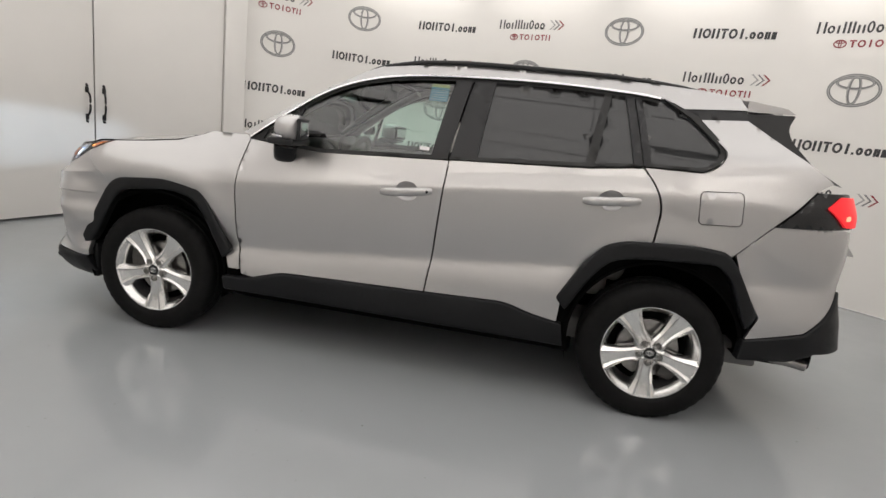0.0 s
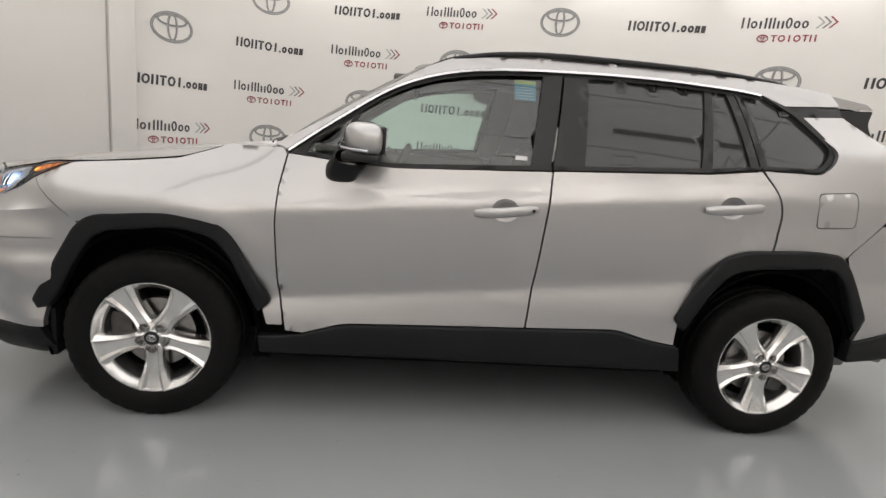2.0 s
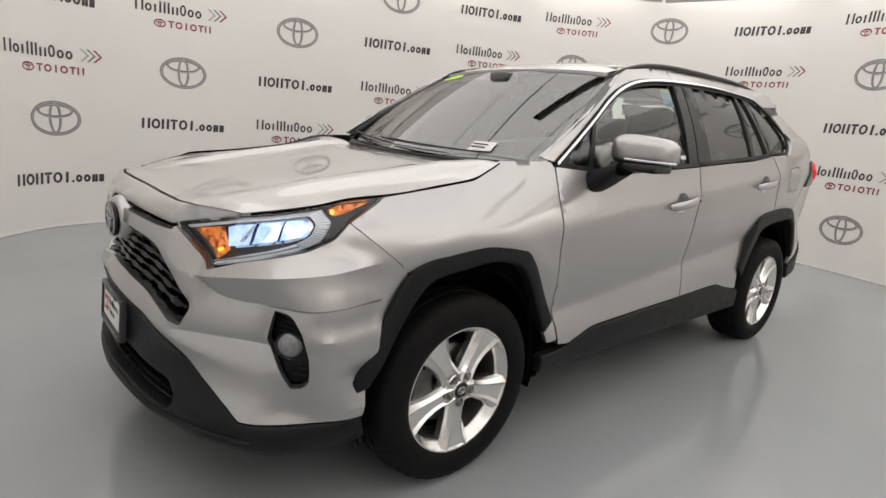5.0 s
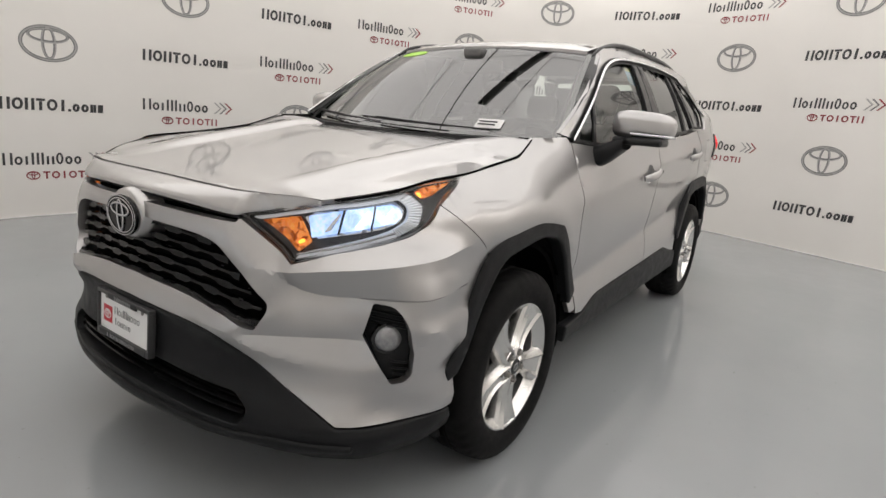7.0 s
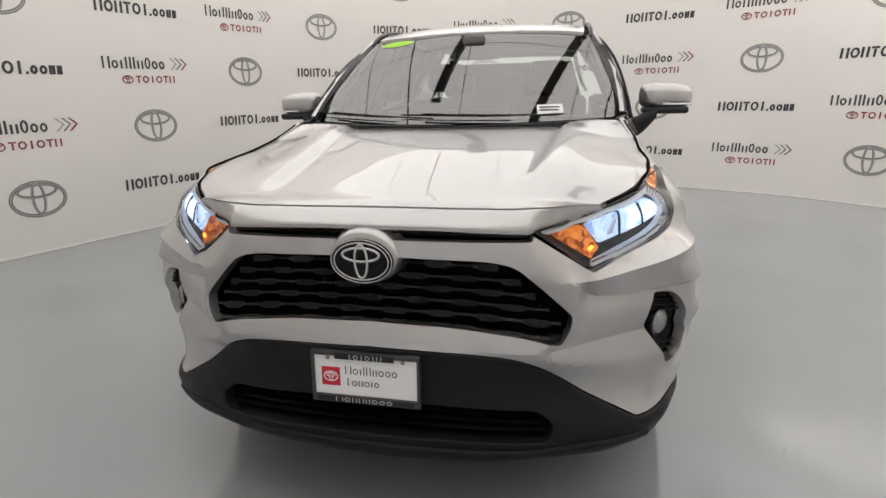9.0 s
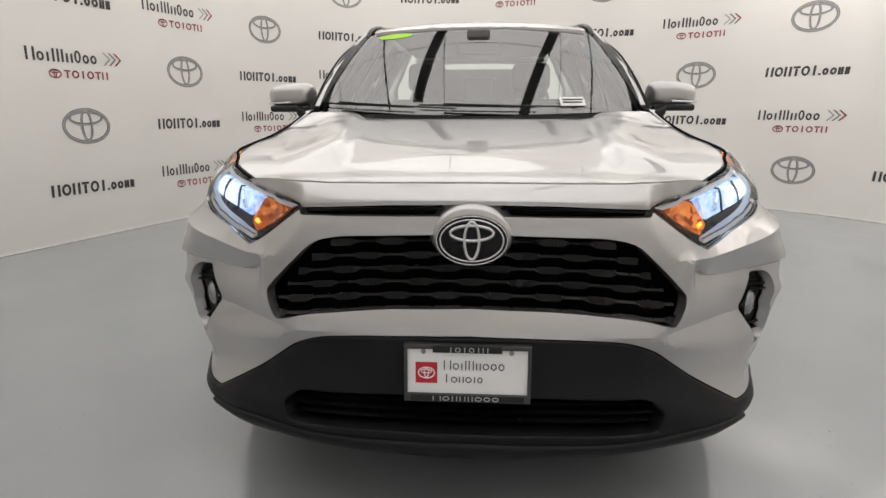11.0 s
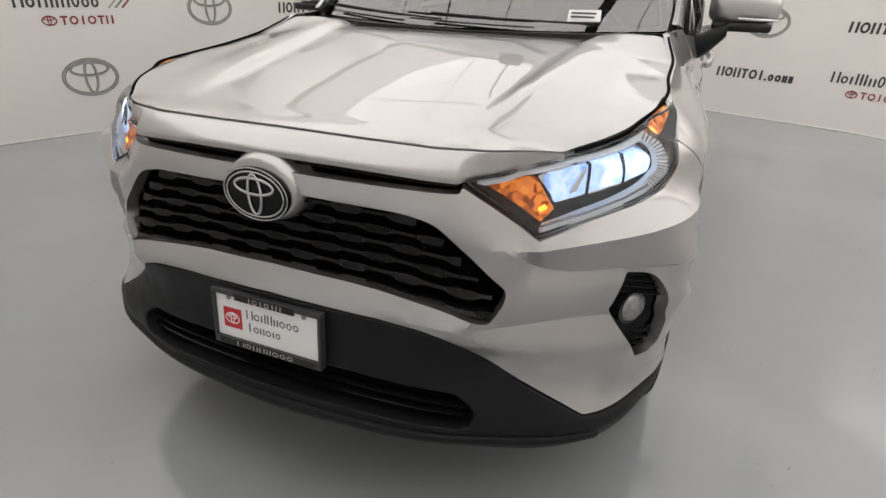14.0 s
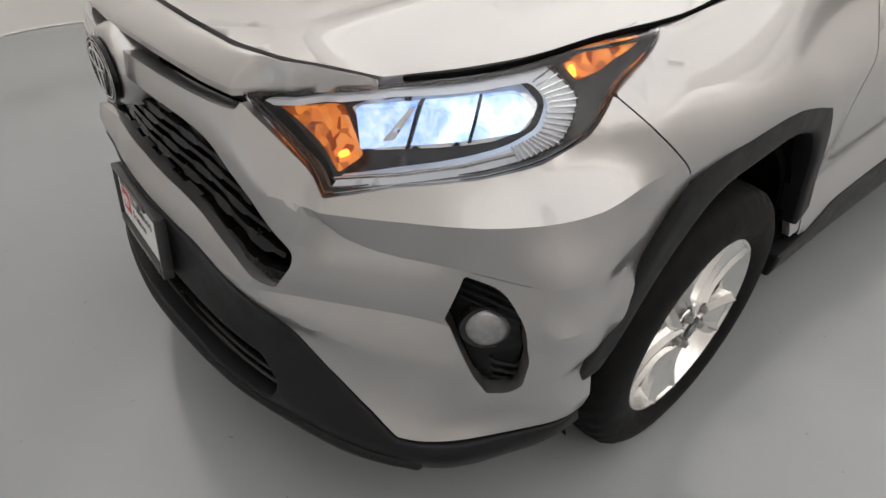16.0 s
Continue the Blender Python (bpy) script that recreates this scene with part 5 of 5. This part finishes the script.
    for y0, z0, a, b, x0 in ((.79, 1.075, .060, .048, .625), (.835, 1.080, .064, .050, .625), (.875, 1.105, .060, .045, .610), (.925, 1.145, .070, .03, .575)):
        rings.append([foot.verts.new((x0 + a * math.copysign(abs(math.cos(t)) ** .7, math.cos(t)), y0, z0 + b * math.copysign(abs(math.sin(t)) ** .7, math.sin(t)))) for t in np.linspace(0, 2 * math.pi, 20, endpoint=False)])
    for r0, r1 in zip(rings, rings[1:]):
        for k_ in range(20):
            foot.faces.new((r0[k_], r0[(k_ + 1) % 20], r1[(k_ + 1) % 20], r1[k_]))
    bmesh.ops.recalc_face_normals(foot, faces=foot.faces)
    part("mirror_foot", warp(foot), PLASTIC, mirror, smooth=60)

# near-black shells and blocks behind the gaps: the gaps' shade put into their colour
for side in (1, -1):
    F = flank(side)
    sheet("gap_shade", [(1.05, 1.05), (.80, 1.11), (-1.1, 1.17), (-1.45, 1.19), (-1.70, 1.0), (-1.55, .87), (-1.2, .84), (-.95, .70), (-.87, .30), (.88, .30), (1.0, .72), (1.1, .84), (1.5, .86), (1.55, .96)], F, VOID, car, h=.06, thick=0, out=-.032)
# the lowest box is unseen, added to deepen the shadow on the floor
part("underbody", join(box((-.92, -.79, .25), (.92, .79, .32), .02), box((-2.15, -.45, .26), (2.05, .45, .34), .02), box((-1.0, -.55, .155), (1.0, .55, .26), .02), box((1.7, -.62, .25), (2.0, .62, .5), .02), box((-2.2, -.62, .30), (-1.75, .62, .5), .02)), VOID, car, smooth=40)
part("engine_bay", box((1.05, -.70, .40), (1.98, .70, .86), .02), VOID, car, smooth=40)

# tail: spoiler, hatch, back glass
sheet("spoiler", [(-1.67, .56), (-1.82, .555), (-1.87, .3), (-1.88, 0), (-1.87, -.3), (-1.82, -.555), (-1.67, -.56)], roof, PAINT, car, h=.04, r=.03, thick=.03)


def hatch(s, t, out=0.0):
    """Tail gate: s from side to side, t from the lamps up."""
    s, t = np.asarray(s, float), np.asarray(t, float)
    return np.stack([-2.20 + .36 * t + .05 * s**2 - out, s * (.74 - .17 * t), 1.02 + .50 * t], -1)


sheet("tailgate", [(-.86, -.2), (.86, -.2), (.95, .32), (-.95, .32)], hatch, PAINT, car, h=.08, thick=.03)
sheet("back_window", [(-.9, .36), (.9, .36), (.9, .97), (-.9, .97)], hatch, PRIVACY, car, "dark back window", h=.1, thick=0)
for side in (1, -1):
    def fin_face(x, z, out=0.0):
        return np.stack([x, side * (np.interp(z, [1.23, 1.31, 1.43, 1.55], [.684, .632, .584, .556]) + out), z], -1)
    sheet("spoiler_side", [(-1.648, 1.601), (-1.83, 1.580), (-1.872, 1.556), (-1.648, 1.550)], fin_face, PAINT, car, h=.025, r=.004, thick=.02, out=.006)
    sheet("spoiler_fin", [(-1.625, 1.535), (-1.876, 1.552, .01), (-1.848, 1.484, .03), (-1.876, 1.425, .03), (-1.985, 1.312), (-2.100, 1.240), (-1.965, 1.282), (-1.805, 1.392)], fin_face, SATIN_BLACK, car, "black side fin of the spoiler", h=.025, r=.004, thick=.03)
pipe = tube([(-2.0, .60, .335), (-2.10, .61, .330), (-2.17, .62, .322)], .062, .055, 16)
part("exhaust_tip", pipe, STEEL, car, "bright exhaust tip", smooth=50)

# wiper cowl and arms
sheet("cowl", [(.875, -.72), (1.05, -.45), (1.075, 0), (1.05, .45), (.875, .72), (.84, .6), (.96, 0), (.84, -.6)], lambda x, y, out=0.0: np.stack([x, y, 1.118 + .02 * np.abs(y) + out + 0 * x], -1), SATIN_BLACK, car, h=.05, thick=.02)
for s0, s1, t0 in ((.62, -.20, .05), (-.12, -.86, .05)):
    arm = [screen(s0 + (s1 - s0) * k, .01 + t0 * k * .8, .022) for k in np.linspace(0, 1, 9)]
    part("wiper", join(tube(arm, .009, .008, 6), tube([screen(s0 - .15 + (s1 - s0) * k, .035 + .05 * k * .5, .010) for k in np.linspace(.15, 1, 9)], .006, .009, 6)), SATIN_BLACK, car, "black wiper arm", smooth=50)

# wheels
def tyre_mesh():
    """A tyre with sipes, flattened where it stands."""
    prof = [(.230, -.098), (.240, -.108), (.262, -.117), (.292, -.1185), (.318, -.112), (.336, -.100), (.346, -.086), (.3495, -.062), (.351, -.05), (.351, -.034), (.3435, -.032), (.3435, -.024), (.351, -.022), (.352, 0), (.351, .022),
            (.3435, .024), (.3435, .032), (.351, .034), (.351, .05), (.3495, .062), (.346, .086), (.336, .100), (.318, .112), (.292, .1185), (.262, .117), (.240, .108), (.230, .098)]
    n = 168
    bm = bmesh.new()
    rings = []
    for j, (r, y) in enumerate(prof):
        ring = []
        for k_ in range(n):
            rr = r
            if abs(y) > .055 and r > .33 and k_ % 4 == 0:
                rr -= .0045
            elif .033 < abs(y) < .056 and k_ % 4 == 2:
                rr -= .005
            t = 2 * math.pi * (k_ + (1.2 if abs(y) > .08 else 0)) / n
            ring.append(bm.verts.new((rr * math.cos(t), y, max(rr * math.sin(t), -HUB_Z))))
        rings.append(ring)
    for a, b in zip(rings, rings[1:]):
        for k_ in range(n):
            bm.faces.new((a[k_], a[(k_ + 1) % n], b[(k_ + 1) % n], b[k_]))
    bmesh.ops.recalc_face_normals(bm, faces=bm.faces)
    return bm


def spoke(angle):
    """A broad spoke that flares towards the rim, with a flat face, sloped shoulders and a groove on either side."""
    bm = bmesh.new()
    rows = []
    for r, w, y in ((.030, .030, .000), (.060, .037, -.003), (.085, .034, -.008), (.115, .035, -.010), (.150, .042, -.009), (.185, .053, -.005), (.212, .064, .001), (.231, .071, .005)):
        rows.append([bm.verts.new((dx, yy, r)) for dx, yy in ((-w - .010, y - .045), (-w - .006, y - .020), (-w, y - .007), (-w * .66, y + .004), (-w * .42, y - .005), (w * .42, y - .005), (w * .66, y + .004), (w, y - .007), (w + .006, y - .020), (w + .010, y - .045))])
    for a, b in zip(rows, rows[1:]):
        for k_ in range(9):
            bm.faces.new((a[k_], a[k_ + 1], b[k_ + 1], b[k_]))
    bmesh.ops.recalc_face_normals(bm, faces=bm.faces)
    if sum(f.normal.y * f.calc_area() for f in bm.faces) < 0:
        bmesh.ops.reverse_faces(bm, faces=bm.faces)
    bmesh.ops.rotate(bm, cent=(0, 0, 0), matrix=Matrix.Rotation(angle, 3, "Y"), verts=bm.verts)
    return bm


def wheel_meshes():
    rim = lathe([(.231, -.012), (.236, -.004), (.238, .004), (.236, .007), (.230, .006), (.224, -.006), (.216, -.016), (.205, -.03), (.2035, -.036)], 96)
    barrel = lathe([(.2033, -.034), (.198, -.06), (.195, -.15), (.215, -.19)], 64)
    hub = lathe([(.0, .004), (.030, .004), (.034, -.001), (.062, -.005), (.070, -.016), (.072, -.05)], 48)
    cap = lathe([(0, .008), (.026, .0075), (.030, .004), (.030, 0)], 40)
    marks = join(oval_ring(Matrix(), 0, 0, .018, .013, .003, .0085, 28), oval_ring(Matrix(), 0, 0, .005, .012, .0025, .0085, 20), oval_ring(Matrix(), 0, .003, .012, .006, .0025, .0085, 20))
    disc = lathe([(.06, -.075), (.148, -.075), (.150, -.078), (.150, -.098), (.06, -.10)], 64)
    calliper = bmesh.new()
    bmesh.ops.create_cube(calliper, size=1)
    bmesh.ops.scale(calliper, vec=(.11, .07, .15), verts=calliper.verts)
    bmesh.ops.bevel(calliper, geom=calliper.edges[:], offset=.018, segments=3, affect="EDGES")
    bmesh.ops.translate(calliper, vec=(.135, -.085, .03), verts=calliper.verts)
    drum = lathe([(0, -.11), (.19, -.11), (.194, -.16)], 48)
    nut = lathe([(0, .012), (.008, .011), (.0105, .004), (.0105, -.012)], 6)
    cup = lathe([(.0175, .0005), (.0165, .001), (.013, -.004), (0, -.004)], 24)
    made = {}
    for name, bm, mat, ang in (("wheel", rim, ALLOY, 25), ("barrel", barrel, BARREL, 40), ("hub", hub, ALLOY, 38), ("spoke", spoke(0), ALLOY, 14), ("tyre", tyre_mesh(), RUBBER, 40), ("hub_cap", cap, GLOSS_BLACK, 40), ("cap_marks", marks, CHROME, 70), ("brake_disc", disc, STEEL, 40), ("calliper", calliper, CAST, 40), ("backing", drum, VOID, 40), ("lug_nut", nut, STEEL, 30), ("nut_seat", cup, STEEL, 40)):
        ob = part(name, bm, mat, None, smooth=ang)
        made[name] = ob.data
        bpy.data.objects.remove(ob)
    return made


MESHES = wheel_meshes()


def wheel(x, side):
    m = pose(x, side * (HUB_Y - .003), HUB_Z, 0, 0, 0 if side > 0 else 180)
    body = tagged(new("wheel", MESHES["wheel"]), "silver five-spoke alloy wheel")
    body.parent, body.matrix_basis = car, m
    for name, mm in [("tyre", Matrix.Translation((0, -.096, 0))), ("hub_cap", Matrix()), ("cap_marks", Matrix()), ("brake_disc", Matrix()), ("barrel", Matrix()), ("hub", Matrix()), ("calliper", Matrix() if (x > 0) == (side > 0) else Matrix.Rotation(math.pi * .9, 4, "Y")), ("backing", Matrix())]:
        ob = new(name, MESHES[name])
        ob.parent, ob.matrix_basis = body, mm
        if name == "tyre":
            tagged(ob, "black rubber tyre with siped tread")
    for i in range(5):
        ob = new("spoke", MESHES["spoke"])
        ob.parent, ob.matrix_basis = body, Matrix.Rotation(2 * math.pi * i / 5 + math.pi, 4, "Y")
    for i in range(5):
        t = 2 * math.pi * (i + .5) / 5 + math.pi / 2 + math.pi
        at = Matrix.Translation((.052 * math.cos(t + math.pi / 5), 0.001, .052 * math.sin(t + math.pi / 5)))
        for name in ("lug_nut", "nut_seat"):
            ob = new(name, MESHES[name])
            ob.parent, ob.matrix_basis = body, at
    return body


for x in (HUB_X, -HUB_X):
    for side in (1, -1):
        wheel(x, side)

# interior
cabin = [("cabin_floor", box((-1.9, -.72, .30), (.95, .72, .42), .02), TRIM_DARK, ""),
         ("dashboard", join(box((.55, -.70, .85), (.98, .70, 1.08), .05, 3), box((.62, -.66, .95), (.96, -.05, 1.125), .04, 3), box((.60, .15, 1.0), (.96, .62, 1.14), .05, 3)), TRIM_DARK, "dark dashboard"),
         ("touch_screen", box((.575, -.14, 1.03), (.60, .13, 1.18), .008), GLOSS_BLACK, ""),
         ("centre_console", box((-.35, -.13, .42), (.6, .13, .80), .04, 3), TRIM_DARK, ""),
         ("headlining", box((-1.55, -.55, 1.585), (.18, .55, 1.60), .004), LINING, "pale headlining")]
for name, bm, mat, label in cabin:
    part(name, bm, mat, car, label, smooth=40)
for side in (1, -1):
    part("door_lining", join(box((-.22, side * .735 - .015, .45), (.80, side * .735 + .015, 1.10), .012), box((-.20, side * .70 - .03, .80), (.55, side * .70 + .03, .88), .02)), TRIM_DARK, car, smooth=40)
    part("door_lining", box((-.90, side * .735 - .015, .45), (-.26, side * .735 + .015, 1.14), .012), TRIM_DARK, car, smooth=40)
    part("boot_lining", box((-2.0, side * .70 - .015, .84), (-.92, side * .70 + .015, 1.20), .012), TRIM_DARK, car, smooth=40)
    inner = [flank(side)(x, z, -.05) for x, z in ((-.24, 1.12), (-.26, 1.25), (-.285, 1.40), (-.30, 1.57))]
    part("pillar_lining", tube(inner, .13, .05, 10, True, (0, side, 0)), LINING, car, smooth=60)
    inner = [flank(side)(x, z, -.06) for x, z in ((-1.18, 1.2), (-1.14, 1.35), (-1.09, 1.57))]
    part("pillar_lining", tube(inner, .16, .05, 10, True, (0, side, 0)), TRIM_GREY, car, smooth=60)
    inner = [screen(side * .97, t, -.03) for t in np.linspace(.0, 1, 6)]
    part("pillar_lining", tube(inner, .06, .05, 10), LINING, car, smooth=60)


def seat(x, y, width):
    cushion = box((x - .28, y - width / 2, .52), (x + .26, y + width / 2, .70), .06, 4)
    back = box((-.07, -width / 2, 0), (.07, width / 2, .62), .055, 4, Matrix.Translation((x - .27, y, .62)) @ Matrix.Rotation(radians(-18), 4, "Y"))
    ob = part("seat", join(cushion, back), CLOTH, car, "dark grey cloth seat", smooth=50)
    heads = [y] if width < 1 else [y - .42, y, y + .42]
    for hy in heads:
        part("head_rest", join(box((-.05, -.13, 0), (.05, .13, .19), .045, 4, Matrix.Translation((x - .49, hy, 1.27 if width < 1 else 1.22)) @ Matrix.Rotation(radians(-12), 4, "Y")),
                               tube([(x - .465, hy - .05, 1.18), (x - .485, hy - .05, 1.30)], .012), tube([(x - .465, hy + .05, 1.18), (x - .485, hy + .05, 1.30)], .012)), CLOTH, ob, smooth=50)


seat(-.02, .36, .50)
seat(-.02, -.36, .50)
seat(-.85, 0, 1.28)
wheel_m = Matrix.Translation((.42, .36, 1.02)) @ Matrix.Rotation(radians(66), 4, "Y")
ring = [wheel_m @ Vector((.185 * math.cos(t), .185 * math.sin(t), 0)) for t in np.linspace(0, 2 * math.pi, 41)]
part("steering_wheel", join(tube(ring, .030, .030, 10, False), box((-.07, -.075, -.03), (.06, .075, .02), .025, 3, wheel_m), *[tube([wheel_m @ Vector((0, 0, -.005)), wheel_m @ Vector((.175 * math.cos(t), .175 * math.sin(t), 0))], .04, .018, 8) for t in (math.pi / 2, -math.pi / 2, 0)],
                            tube([wheel_m @ Vector((0, 0, 0)), (.72, .36, .90)], .06, .06, 10)), TRIM_DARK, car, "dark steering wheel", smooth=50)
part("inner_mirror", join(box((.30, -.12, 1.435), (.33, .12, 1.505), .012, 3), tube([(.325, 0, 1.50), (.37, 0, 1.545)], .02), box((.33, -.06, 1.50), (.44, .06, 1.555), .015, 3)), TRIM_DARK, car, "dark inside mirror", smooth=50)

# stickers on the glass
def card(name, fn, s0, s1, t0, t1, mat, label, out=.0, skew=0.0):
    ss, tt = np.meshgrid(np.linspace(s0, s1, 8), np.linspace(t0, t1, 6), indexing="ij")
    ss = ss + skew * (tt - t0)
    p = fn(ss.ravel(), tt.ravel(), out)
    faces = [(i * 6 + j, (i + 1) * 6 + j, (i + 1) * 6 + j + 1, i * 6 + j + 1) for i in range(7) for j in range(5)]
    return link_mesh(name, p, faces, mat, car, label)


stock = card("stock_card", screen, .50, .655, .055, .135, PAPER, "small white stock card on the windscreen", .002)
part("card_bars", join(*[box((0, 0, 0), (1, 1, 1), 0, 1, Matrix.Translation(screen(s, t, .0035)) @ Matrix.Diagonal((.002, w, .006, 1))) for s, t, w in ((.515, .105, .09), (.515, .080, .085))]), DARK_INK, stock)
sheet("year_sticker", [(-.90 + .17 + .155 * math.cos(t), .925 + .045 * math.sin(t)) for t in np.linspace(0, 2 * math.pi, 28, endpoint=False)], screen, LIME, car, "oval lime green sticker on the windscreen", h=.03, r=0, thick=0, out=-.002)
F = flank(1)
card("window_label", F, -.08, -.175, 1.435, 1.520, BLUE_LABEL, "pale blue and yellow label inside the side window", -.016)
for i in range(5):
    card("label_line", F, -.088, -.168, 1.442 + .012 * i, 1.445 + .012 * i, PAPER, "", -.0145)
card("label_band", F, -.08, -.175, 1.505, 1.522, YELLOW, "", -.0145)
card("small_sticker", F, -.085, -.135, 1.185, 1.203, PAPER, "small white sticker in the window corner", -.0145)

# beams of the lit headlamps
for side in (1, -1):
    lamp = bpy.data.lights.new("headlamp_beam", "SPOT")
    lamp.energy, lamp.color, lamp.spot_size, lamp.spot_blend, lamp.shadow_soft_size = HEADLAMP_WATTS, (0.62, 0.80, 1.0), radians(40), 0.7, 0.03
    ob = new("headlamp_beam", lamp)
    ob.matrix_world = look((2.14, side * .70, .93), (4.2, side * .78, .80))
    ob.matrix_world = ob.matrix_world @ Matrix.Diagonal((2.4, .5, 1, 1))
    ob.parent = car
